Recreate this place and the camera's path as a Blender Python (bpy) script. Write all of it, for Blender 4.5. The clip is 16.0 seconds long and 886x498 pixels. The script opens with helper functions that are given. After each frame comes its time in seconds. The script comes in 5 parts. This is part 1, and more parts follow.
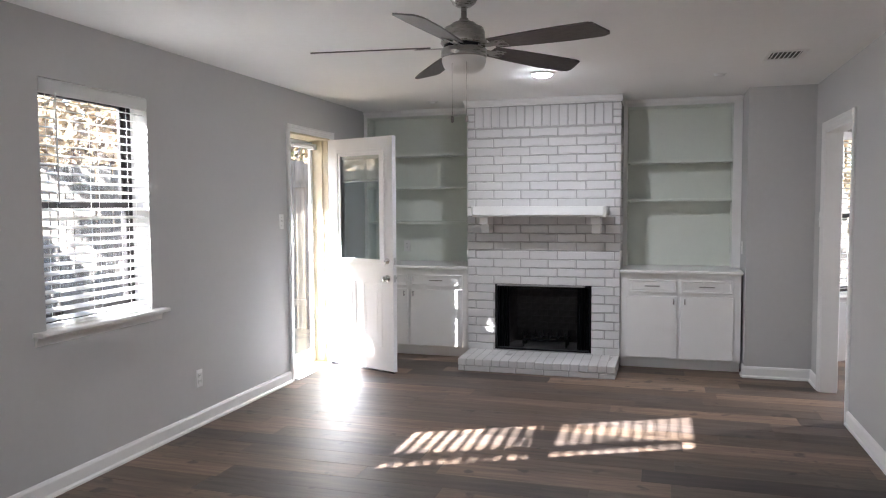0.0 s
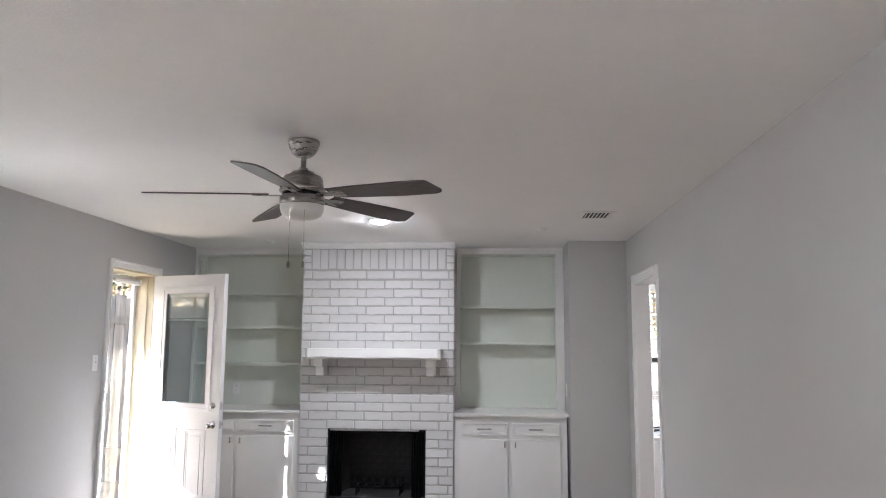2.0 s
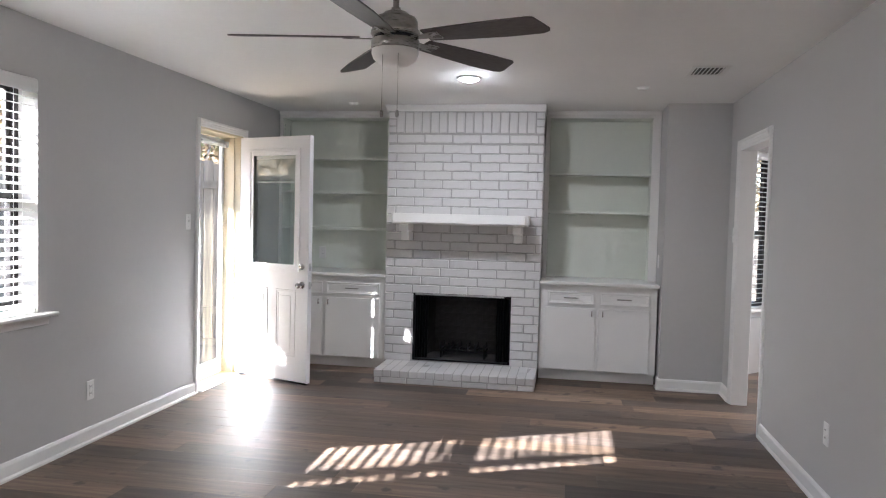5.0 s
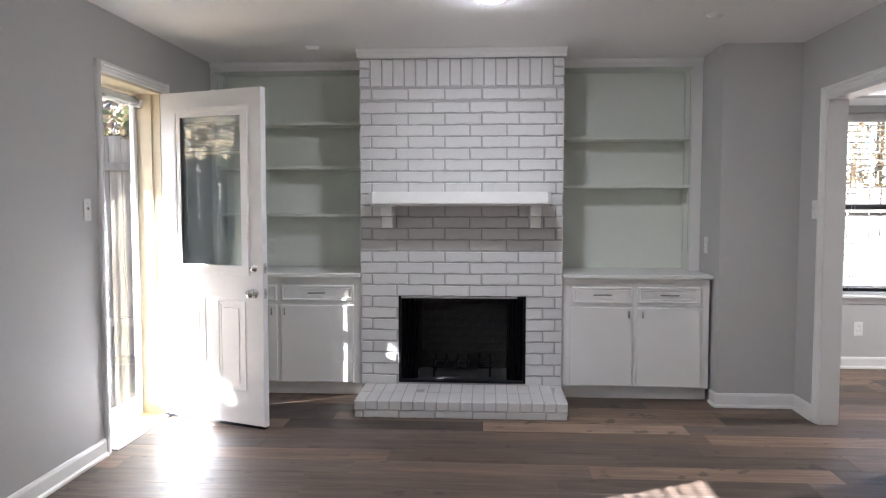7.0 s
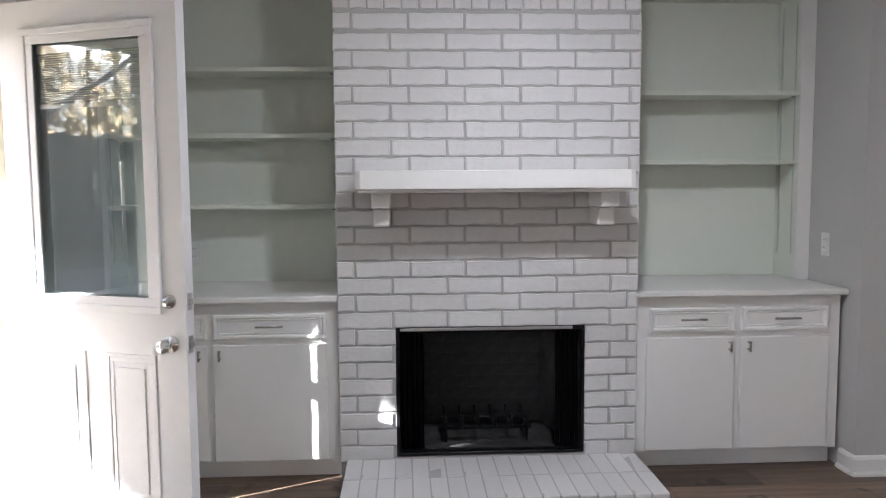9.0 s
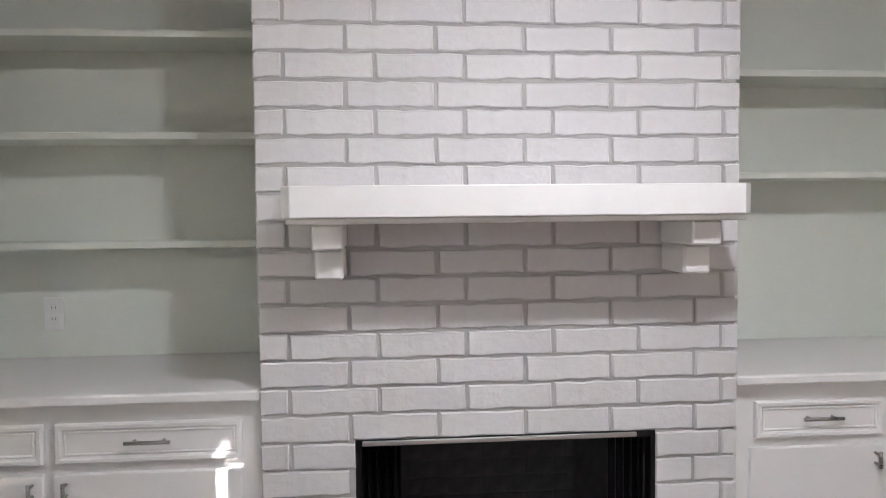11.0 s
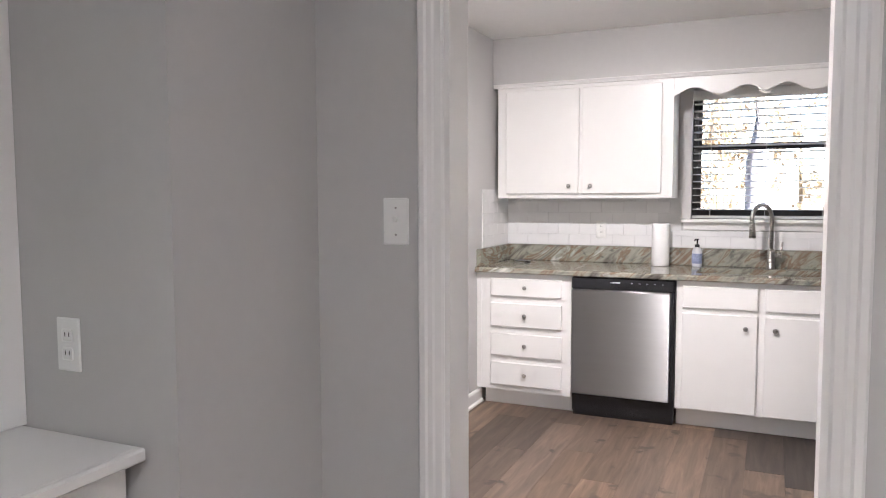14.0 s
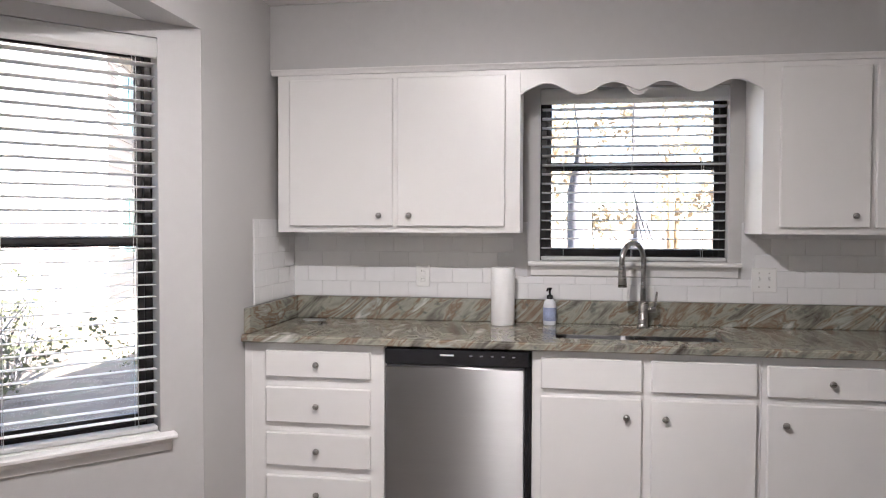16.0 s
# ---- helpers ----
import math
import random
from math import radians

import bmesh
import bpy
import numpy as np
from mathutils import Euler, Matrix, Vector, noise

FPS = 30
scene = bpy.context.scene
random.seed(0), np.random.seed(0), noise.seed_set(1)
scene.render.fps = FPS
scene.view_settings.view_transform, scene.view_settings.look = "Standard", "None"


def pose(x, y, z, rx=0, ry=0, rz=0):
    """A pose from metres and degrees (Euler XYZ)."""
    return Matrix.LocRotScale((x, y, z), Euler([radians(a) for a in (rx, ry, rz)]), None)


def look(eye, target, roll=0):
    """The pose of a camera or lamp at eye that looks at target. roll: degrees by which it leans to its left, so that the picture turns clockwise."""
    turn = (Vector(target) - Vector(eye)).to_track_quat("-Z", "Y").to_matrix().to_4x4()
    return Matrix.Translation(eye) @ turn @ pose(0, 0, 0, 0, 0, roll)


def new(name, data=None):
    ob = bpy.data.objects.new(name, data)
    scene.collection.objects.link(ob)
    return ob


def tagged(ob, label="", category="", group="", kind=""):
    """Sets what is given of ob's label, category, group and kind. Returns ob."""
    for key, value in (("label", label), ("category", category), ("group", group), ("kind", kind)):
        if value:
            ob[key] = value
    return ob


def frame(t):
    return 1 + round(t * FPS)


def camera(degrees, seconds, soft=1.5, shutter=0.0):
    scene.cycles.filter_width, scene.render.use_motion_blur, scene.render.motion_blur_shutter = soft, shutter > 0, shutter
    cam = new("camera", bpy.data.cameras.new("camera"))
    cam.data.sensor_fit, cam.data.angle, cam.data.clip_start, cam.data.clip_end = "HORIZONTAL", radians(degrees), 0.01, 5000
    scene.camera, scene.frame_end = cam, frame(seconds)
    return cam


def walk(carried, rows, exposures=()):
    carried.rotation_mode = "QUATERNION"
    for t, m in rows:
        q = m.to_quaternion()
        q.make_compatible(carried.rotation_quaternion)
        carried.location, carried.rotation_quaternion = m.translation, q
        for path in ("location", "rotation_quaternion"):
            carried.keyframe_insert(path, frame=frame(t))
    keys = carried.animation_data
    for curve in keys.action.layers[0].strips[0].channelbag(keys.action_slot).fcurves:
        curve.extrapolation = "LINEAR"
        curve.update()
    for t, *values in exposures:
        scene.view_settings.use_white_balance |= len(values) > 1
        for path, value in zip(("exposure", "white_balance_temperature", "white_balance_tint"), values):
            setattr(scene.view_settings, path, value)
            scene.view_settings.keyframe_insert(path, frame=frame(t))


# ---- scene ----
EXPO = 4.65
cam = camera(62.5, 16.0, 1.1)
PATH = [
    (0, (2.914, -6.591, 1.448), (2.342, -4.678, 1.329), -0.3),
    (0.5, (2.93, -6.585, 1.45), (2.549, -4.624, 1.356), -0.0),
    (1, (2.933, -6.585, 1.45), (2.713, -4.598, 1.408), 0.2),
    (1.5, (2.931, -6.599, 1.472), (2.781, -4.607, 1.568), 0.3),
    (2, (2.928, -6.607, 1.49), (2.79, -4.629, 1.745), 0.4),
    (2.5, (2.927, -6.629, 1.484), (2.712, -4.667, 1.809), 0.4),
    (3, (2.923, -6.635, 1.484), (2.571, -4.692, 1.799), 0.7),
    (3.5, (2.919, -6.617, 1.478), (2.493, -4.677, 1.708), 0.8),
    (4, (2.915, -6.606, 1.438), (2.492, -4.654, 1.53), 1.2),
    (4.5, (2.893, -6.571, 1.413), (2.505, -4.609, 1.384), 1.5),
    (4.7, (2.866, -6.527, 1.41), (2.498, -4.562, 1.343), 1.5),
    (6.8, (2.147, -5.163, 1.354), (1.999, -3.172, 1.238), 0.1),
    (7, (2.058, -5.01, 1.35), (1.937, -3.017, 1.23), -0.0),
    (7.5, (1.837, -4.612, 1.347), (1.785, -2.617, 1.224), -0.3),
    (8, (1.691, -4.15, 1.342), (1.712, -2.154, 1.212), -0.4),
    (8.5, (1.547, -3.717, 1.364), (1.623, -1.724, 1.206), -0.3),
    (9, (1.493, -3.321, 1.36), (1.596, -1.33, 1.195), -0.4),
    (9.2, (1.498, -3.123, 1.369), (1.593, -1.131, 1.218), -0.6),
    (11.5, (1.561, -1.972, 1.366), (1.799, 0.012, 1.276), -0.6),
    (12, (1.633, -1.923, 1.375), (2.331, -0.053, 1.252), -0.3),
    (12.5, (1.717, -1.816, 1.362), (2.735, -0.104, 1.182), -0.4),
    (13, (1.975, -1.588, 1.371), (3.264, -0.07, 1.183), -0.7),
    (13.5, (2.199, -1.366, 1.375), (3.791, -0.166, 1.217), -0.4),
    (14, (2.504, -1.155, 1.385), (4.324, -0.339, 1.24), -0.2),
    (14.5, (2.882, -1.003, 1.396), (4.788, -0.407, 1.286), 0.2),
    (15, (3.232, -0.84, 1.394), (5.193, -0.457, 1.315), -0.3),
    (15.5, (3.627, -0.784, 1.393), (5.61, -0.533, 1.324), -0.5),
    (16, (3.932, -0.764, 1.397), (5.906, -0.452, 1.335), 0.2),
]
walk(cam, [(t, look(e, g, r)) for t, e, g, r in PATH], [(t, EXPO + e, 5850 if t < 10 else 6080, 13 if t < 10 else 16) for t, e in ((0, 0.05), (1.2, 0.15), (2.0, 0.3), (3.0, 0.28), (3.5, 0.12), (4.5, 0.03), (7.5, -0.02), (9, 0.08), (11.5, 0.52), (12.5, 0.78), (13, 0.65), (14, 0.25), (15, 0.04), (15.5, -0.04), (16, -0.27))])

# ---- light ----
SUN_WAY = Vector((1.0, 0.48, -0.615)).normalized()
sun = new("sun", bpy.data.lights.new("sun", "SUN"))
sun.data.energy, sun.data.angle, sun.data.color = 4.5, radians(0.53), (1.0, 0.965, 0.905)
sun.matrix_world = look((-20, -10, 14), Vector((-20, -10, 14)) + SUN_WAY)
world = bpy.data.worlds.new("sky")
scene.world = world
world.use_nodes = True
wn = world.node_tree
sky = wn.nodes.new("ShaderNodeTexSky")
sky.sky_type, sky.sun_disc = "NISHITA", False
sky.sun_elevation = math.asin(-SUN_WAY.z)
sky.sun_rotation = math.atan2(-SUN_WAY.x, -SUN_WAY.y)
wn.links.new(sky.outputs[0], wn.nodes["Background"].inputs[0])
wn.nodes["Background"].inputs[1].default_value = 0.045


# ---- materials ----
def mat(name, color, rough=0.6, metal=0.0, var=0.06, scale=6.0, bump=0.0, bscale=150.0, stretch=(1, 1, 1), coat=0.0, random_var=0.0, spec=0.5, rvar=0.06):
    """Base colour varied by two noises, with fine relief."""
    m = bpy.data.materials.new(name)
    m.use_nodes = True
    n, l = m.node_tree.nodes, m.node_tree.links
    p = n["Principled BSDF"]
    p.inputs["Metallic"].default_value = metal
    p.inputs["Coat Weight"].default_value = coat
    p.inputs["Specular IOR Level"].default_value = spec
    tc, mp = n.new("ShaderNodeTexCoord"), n.new("ShaderNodeMapping")
    mp.inputs["Scale"].default_value = stretch
    l.new(tc.outputs["Object"], mp.inputs["Vector"])
    big, fine = n.new("ShaderNodeTexNoise"), n.new("ShaderNodeTexNoise")
    big.inputs["Scale"].default_value, big.inputs["Detail"].default_value = scale * 0.25, 3
    fine.inputs["Scale"].default_value, fine.inputs["Detail"].default_value = scale * 4, 5
    for q in (big, fine):
        l.new(mp.outputs[0], q.inputs["Vector"])
    add = n.new("ShaderNodeMath")
    add.operation = "ADD"
    l.new(big.outputs["Fac"], add.inputs[0])
    l.new(fine.outputs["Fac"], add.inputs[1])
    last = add
    if random_var:
        info, mul, sm = n.new("ShaderNodeObjectInfo"), n.new("ShaderNodeMath"), n.new("ShaderNodeMath")
        mul.operation, sm.operation = "MULTIPLY_ADD", "ADD"
        mul.inputs[1].default_value, mul.inputs[2].default_value = random_var * 2, -random_var
        l.new(info.outputs["Random"], mul.inputs[0])
        l.new(add.outputs[0], sm.inputs[0])
        l.new(mul.outputs[0], sm.inputs[1])
        last = sm
    rng = n.new("ShaderNodeMapRange")
    rng.inputs["From Min"].default_value, rng.inputs["From Max"].default_value = 0.6, 1.4
    rng.inputs["To Min"].default_value, rng.inputs["To Max"].default_value = 1 - var, 1 + var
    l.new(last.outputs[0], rng.inputs["Value"])
    mix = n.new("ShaderNodeVectorMath")
    mix.operation = "SCALE"
    mix.inputs[0].default_value = color[:3]
    l.new(rng.outputs[0], mix.inputs["Scale"])
    l.new(mix.outputs[0], p.inputs["Base Color"])
    rr = n.new("ShaderNodeMapRange")
    rr.inputs["From Min"].default_value, rr.inputs["From Max"].default_value = 0.3, 0.7
    rr.inputs["To Min"].default_value, rr.inputs["To Max"].default_value = max(0.02, rough - rvar), min(1, rough + rvar)
    l.new(fine.outputs["Fac"], rr.inputs["Value"])
    l.new(rr.outputs[0], p.inputs["Roughness"])
    if bump:
        bn, b = n.new("ShaderNodeTexNoise"), n.new("ShaderNodeBump")
        bn.inputs["Scale"].default_value, bn.inputs["Detail"].default_value = bscale, 4
        b.inputs["Strength"].default_value, b.inputs["Distance"].default_value = bump, 0.004
        l.new(mp.outputs[0], bn.inputs["Vector"])
        l.new(bn.outputs["Fac"], b.inputs["Height"])
        l.new(b.outputs[0], p.inputs["Normal"])
    return m


def glass_mat(name, tint=(1, 1, 1), gloss=0.08):
    """Clear pane: mostly see-through with a mirror sheen by angle."""
    m = bpy.data.materials.new(name)
    m.use_nodes = True
    n, l = m.node_tree.nodes, m.node_tree.links
    n.remove(n["Principled BSDF"])
    tr, gl, mx, fr = n.new("ShaderNodeBsdfTransparent"), n.new("ShaderNodeBsdfGlossy"), n.new("ShaderNodeMixShader"), n.new("ShaderNodeLayerWeight")
    pw, ml = n.new("ShaderNodeMath"), n.new("ShaderNodeMath")
    tr.inputs[0].default_value = (*tint, 1)
    gl.inputs["Roughness"].default_value = 0.02
    fr.inputs["Blend"].default_value = 0.5
    pw.operation, pw.inputs[1].default_value = "POWER", 5.0
    ml.operation, ml.inputs[1].default_value, ml.inputs[2].default_value = "MULTIPLY_ADD", 0.8, gloss * 0.5
    l.new(fr.outputs["Facing"], pw.inputs[0])
    l.new(pw.outputs[0], ml.inputs[0])
    l.new(ml.outputs[0], mx.inputs[0])
    l.new(tr.outputs[0], mx.inputs[1])
    l.new(gl.outputs[0], mx.inputs[2])
    l.new(mx.outputs[0], n["Material Output"].inputs[0])
    return m


def emit_mat(name, color, strength):
    m = bpy.data.materials.new(name)
    m.use_nodes = True
    n, l = m.node_tree.nodes, m.node_tree.links
    n.remove(n["Principled BSDF"])
    e = n.new("ShaderNodeEmission")
    e.inputs[0].default_value, e.inputs[1].default_value = (*color, 1), strength
    l.new(e.outputs[0], n["Material Output"].inputs[0])
    return m


def ramp_mat(name, stops, rough, scale, stretch=(1, 1, 1), distort=0.0, bump=0.0, detail=8.0, random_shift=False, rand_amount=0.0, turn=(0, 0, 0), coat=0.0, spec=0.5, second=None):
    """Colour from stretched, warped noise through a ramp (wood grain, granite, litter)."""
    m = bpy.data.materials.new(name)
    m.use_nodes = True
    n, l = m.node_tree.nodes, m.node_tree.links
    p = n["Principled BSDF"]
    p.inputs["Roughness"].default_value = rough
    p.inputs["Coat Weight"].default_value = coat
    p.inputs["Specular IOR Level"].default_value = spec
    tc, mp, tex, rp = n.new("ShaderNodeTexCoord"), n.new("ShaderNodeMapping"), n.new("ShaderNodeTexNoise"), n.new("ShaderNodeValToRGB")
    rot = n.new("ShaderNodeMapping")
    rot.inputs["Rotation"].default_value = [radians(a) for a in turn]
    mp.inputs["Scale"].default_value = stretch
    src = tc.outputs["Object"]
    info = n.new("ShaderNodeObjectInfo")
    if random_shift:
        mul, av = n.new("ShaderNodeMath"), n.new("ShaderNodeVectorMath")
        mul.operation = "MULTIPLY"
        mul.inputs[1].default_value = 37.0
        l.new(info.outputs["Random"], mul.inputs[0])
        l.new(src, av.inputs[0])
        l.new(mul.outputs[0], av.inputs[1])
        src = av.outputs[0]
    l.new(src, rot.inputs["Vector"])
    l.new(rot.outputs[0], mp.inputs["Vector"])
    l.new(mp.outputs[0], tex.inputs["Vector"])
    tex.inputs["Scale"].default_value, tex.inputs["Detail"].default_value, tex.inputs["Distortion"].default_value = scale, detail, distort
    tex.inputs["Roughness"].default_value = 0.62
    while len(rp.color_ramp.elements) < len(stops):
        rp.color_ramp.elements.new(0.5)
    for e, (at, c) in zip(rp.color_ramp.elements, stops):
        e.position, e.color = at, (*c, 1)
    l.new(tex.outputs["Fac"], rp.inputs[0])
    out = rp.outputs[0]
    if rand_amount:
        rng, sc = n.new("ShaderNodeMapRange"), n.new("ShaderNodeVectorMath")
        sc.operation = "SCALE"
        rng.inputs["To Min"].default_value, rng.inputs["To Max"].default_value = 1 - rand_amount, 1 + rand_amount
        l.new(info.outputs["Random"], rng.inputs["Value"])
        l.new(out, sc.inputs[0])
        l.new(rng.outputs[0], sc.inputs["Scale"])
        out = sc.outputs[0]
    if second:
        at, width, col, sscale = second
        t2, mr, mx = n.new("ShaderNodeTexNoise"), n.new("ShaderNodeMapRange"), n.new("ShaderNodeMix")
        mx.data_type = "RGBA"
        t2.inputs["Scale"].default_value, t2.inputs["Detail"].default_value = sscale, 6
        l.new(rot.outputs[0], t2.inputs["Vector"])
        mr.inputs["From Min"].default_value, mr.inputs["From Max"].default_value = at, at + width
        l.new(t2.outputs["Fac"], mr.inputs["Value"])
        l.new(mr.outputs[0], mx.inputs[0])
        l.new(out, mx.inputs[6])
        mx.inputs[7].default_value = (*col, 1)
        out = mx.outputs[2]
    l.new(out, p.inputs["Base Color"])
    if bump:
        b = n.new("ShaderNodeBump")
        b.inputs["Strength"].default_value, b.inputs["Distance"].default_value = bump, 0.003
        l.new(tex.outputs["Fac"], b.inputs["Height"])
        l.new(b.outputs[0], p.inputs["Normal"])
    return m


WALL = mat("grey_wall_paint", (0.51, 0.503, 0.493), 0.55, var=0.03, bump=0.12, bscale=260)
CEIL = mat("ceiling_paint", (0.88, 0.875, 0.86), 0.8, var=0.02, bump=0.5, bscale=90)
TRIM = mat("white_trim_paint", (0.8, 0.79, 0.77), 0.35, var=0.02, bump=0.04)
CAB = mat("white_cabinet_paint", (0.8, 0.79, 0.77), 0.33, var=0.012, scale=3, rvar=0.01)
NICHE = mat("pale_green_white_paint", (0.73, 0.76, 0.69), 0.4, var=0.02)
BRICK = mat("painted_brick", (0.66, 0.648, 0.642), 0.6, var=0.05, scale=10, bump=0.5, bscale=38, random_var=0.35)
# mortar darker than the brick paint: the joints' shade is in its colour
MORTAR = mat("joint_shade_mortar", (0.45, 0.44, 0.43), 0.8, var=0.06, bump=0.5, bscale=90)
SOOT = mat("sooty_firebrick", (0.05, 0.047, 0.046), 0.85, var=0.75, scale=5, bump=0.5, bscale=40)
BLACK = mat("black_metal", (0.012, 0.012, 0.013), 0.4, metal=0.6, var=0.15)
BLACKP = mat("black_plastic", (0.012, 0.012, 0.014), 0.25, var=0.02, scale=2, rvar=0.01)
BRONZE = mat("dark_bronze_frame", (0.018, 0.015, 0.014), 0.45, var=0.1)
NICKEL = mat("brushed_nickel", (0.37, 0.355, 0.335), 0.3, metal=1.0, var=0.05, stretch=(1, 1, 12))
CHROME = mat("satin_chrome", (0.66, 0.66, 0.66), 0.18, metal=1.0, var=0.03)
STEEL = mat("brushed_stainless", (0.32, 0.318, 0.315), 0.36, metal=1.0, var=0.03, scale=4, stretch=(1, 1, 30), rvar=0.005)
_n, _l = STEEL.node_tree.nodes, STEEL.node_tree.links
_t = _n.new("ShaderNodeTangent")
_t.direction_type, _t.axis = "RADIAL", "Z"
_l.new(_t.outputs[0], _n["Principled BSDF"].inputs["Tangent"])
_n["Principled BSDF"].inputs["Anisotropic"].default_value = 1.0
_n["Principled BSDF"].inputs["Anisotropic Rotation"].default_value = 0.25
STEELV = mat("mirror_stainless", (0.62, 0.62, 0.63), 0.09, metal=1.0, var=0.02)
GREYSIDE = mat("grey_metal_paint", (0.34, 0.34, 0.35), 0.35, metal=0.5, var=0.04)
BLIND = mat("white_blind", (0.82, 0.82, 0.81), 0.4, var=0.02)
_n, _l = BLIND.node_tree.nodes, BLIND.node_tree.links
_tl, _mx = _n.new("ShaderNodeBsdfTranslucent"), _n.new("ShaderNodeMixShader")
_tl.inputs[0].default_value, _mx.inputs[0].default_value = (0.82, 0.82, 0.8, 1), 0.45
_l.new(_n["Principled BSDF"].outputs[0], _mx.inputs[1])
_l.new(_tl.outputs[0], _mx.inputs[2])
_l.new(_mx.outputs[0], _n["Material Output"].inputs[0])
CORD = mat("blind_cord", (0.75, 0.75, 0.73), 0.8)
DOORW = mat("white_door_paint", (0.8, 0.8, 0.81), 0.35, var=0.02, bump=0.05, bscale=60)
JAMB = mat("cream_jamb_paint", (0.66, 0.58, 0.42), 0.5, var=0.06)
THRESH = mat("yellow_threshold", (0.62, 0.5, 0.22), 0.5, var=0.1)
ALU = mat("mill_aluminium", (0.55, 0.55, 0.56), 0.35, metal=1.0, var=0.05)
STORM = mat("white_aluminium", (0.75, 0.77, 0.78), 0.35, var=0.02)
PLATE = mat("white_plastic_plate", (0.8, 0.8, 0.78), 0.35, var=0.01)
SLOT = mat("dark_slot", (0.03, 0.03, 0.03), 0.6)
PAPER = mat("paper_towel", (0.86, 0.86, 0.85), 0.95, var=0.02, bump=0.5, bscale=120)
TILE = mat("white_subway_tile", (0.78, 0.78, 0.78), 0.15, var=0.02, random_var=0.2)
GROUT = mat("tile_grout", (0.66, 0.66, 0.66), 0.9)
SHADE = mat("frosted_glass_bowl", (0.84, 0.83, 0.81), 0.35, var=0.02)
SOAP = mat("clear_soap_bottle", (0.72, 0.74, 0.77), 0.15, var=0.04)
SOAPL = mat("blue_soap_label", (0.3, 0.35, 0.52), 0.4, var=0.6, scale=60)
BLADE = ramp_mat("walnut_fan_blade", [(0.3, (0.05, 0.042, 0.04)), (0.7, (0.11, 0.092, 0.087))], 0.45, 6, (3, 30, 3), 0.4, 0.05)
PLANK = ramp_mat("grey_brown_vinyl_plank", [(0.28, (0.07, 0.054, 0.044)), (0.5, (0.118, 0.09, 0.071)), (0.72, (0.175, 0.137, 0.108))], 0.5, 2.4, (1.0, 11, 1), 0.6, 0.05, random_shift=True, rand_amount=0.42, second=(0.63, 0.06, (0.06, 0.047, 0.039), 8))
_n, _l = PLANK.node_tree.nodes, PLANK.node_tree.links
_p = _n["Principled BSDF"]
_src = _p.inputs["Base Color"].links[0].from_socket
_i, _m7, _fr, _rp, _mu = _n.new("ShaderNodeObjectInfo"), _n.new("ShaderNodeMath"), _n.new("ShaderNodeMath"), _n.new("ShaderNodeValToRGB"), _n.new("ShaderNodeMix")
_m7.operation, _fr.operation, _m7.inputs[1].default_value = "MULTIPLY", "FRACT", 7.3
_rp.color_ramp.elements[0].color, _rp.color_ramp.elements[1].color = (0.5, 0.51, 0.54, 1), (1.5, 1.33, 1.15, 1)
_mu.data_type, _mu.blend_type, _mu.inputs[0].default_value = "RGBA", "MULTIPLY", 1.0
_l.new(_i.outputs["Random"], _m7.inputs[0])
_l.new(_m7.outputs[0], _fr.inputs[0])
_l.new(_fr.outputs[0], _rp.inputs[0])
_l.new(_src, _mu.inputs[6])
_l.new(_rp.outputs[0], _mu.inputs[7])
_l.new(_mu.outputs[2], _p.inputs["Base Color"])
GRANITE = ramp_mat("veined_granite", [(0.3, (0.06, 0.05, 0.042)), (0.4, (0.2, 0.19, 0.16)), (0.48, (0.33, 0.335, 0.275)), (0.54, (0.2, 0.135, 0.09)), (0.6, (0.33, 0.34, 0.29)), (0.7, (0.62, 0.6, 0.56))],
                   0.12, 1.5, (2.2, 2.2, 9.0), 0.9, 0.0, turn=(38, 0, 20), second=(0.6, 0.12, (0.13, 0.14, 0.12), 30))
FENCEM = ramp_mat("weathered_fence_wood", [(0.3, (0.085, 0.074, 0.062)), (0.5, (0.15, 0.132, 0.11)), (0.7, (0.26, 0.235, 0.2))], 0.85, 3, (8, 8, 0.8), 0.4, 0.4, random_shift=True, rand_amount=0.3)
BARK = ramp_mat("tree_bark", [(0.3, (0.08, 0.075, 0.075)), (0.7, (0.19, 0.18, 0.18))], 0.9, 5, (3, 3, 0.6), 0.6, 0.8)
LITTER = ramp_mat("leaf_litter_ground", [(0.3, (0.085, 0.064, 0.047)), (0.5, (0.22, 0.172, 0.127)), (0.6, (0.17, 0.148, 0.095)), (0.75, (0.4, 0.325, 0.24))], 0.95, 2.5, (1, 1, 1), 0.6, 0.8, detail=12)
# darker copy of the leaf litter: woodland shade put into its colour
HILL = ramp_mat("shade_toned_litter", [(0.3, (0.04, 0.028, 0.022)), (0.5, (0.1, 0.068, 0.05)), (0.6, (0.075, 0.07, 0.04)), (0.75, (0.19, 0.125, 0.09))], 0.95, 1.2, (1, 1, 1), 0.6, 0.8, detail=12)
STONE = ramp_mat("retaining_block", [(0.3, (0.24, 0.22, 0.2)), (0.7, (0.45, 0.42, 0.38))], 0.9, 6, bump=0.5, random_shift=True, rand_amount=0.2)
SIDING = mat("pale_house_siding", (0.33, 0.31, 0.285), 0.7, var=0.04)
ROOF = mat("brown_shingles", (0.16, 0.13, 0.11), 0.9, var=0.2, bump=0.5, bscale=20)
TEAL = mat("teal_window_glass", (0.05, 0.14, 0.14), 0.15)
GLASS = glass_mat("window_glass", gloss=0.04)
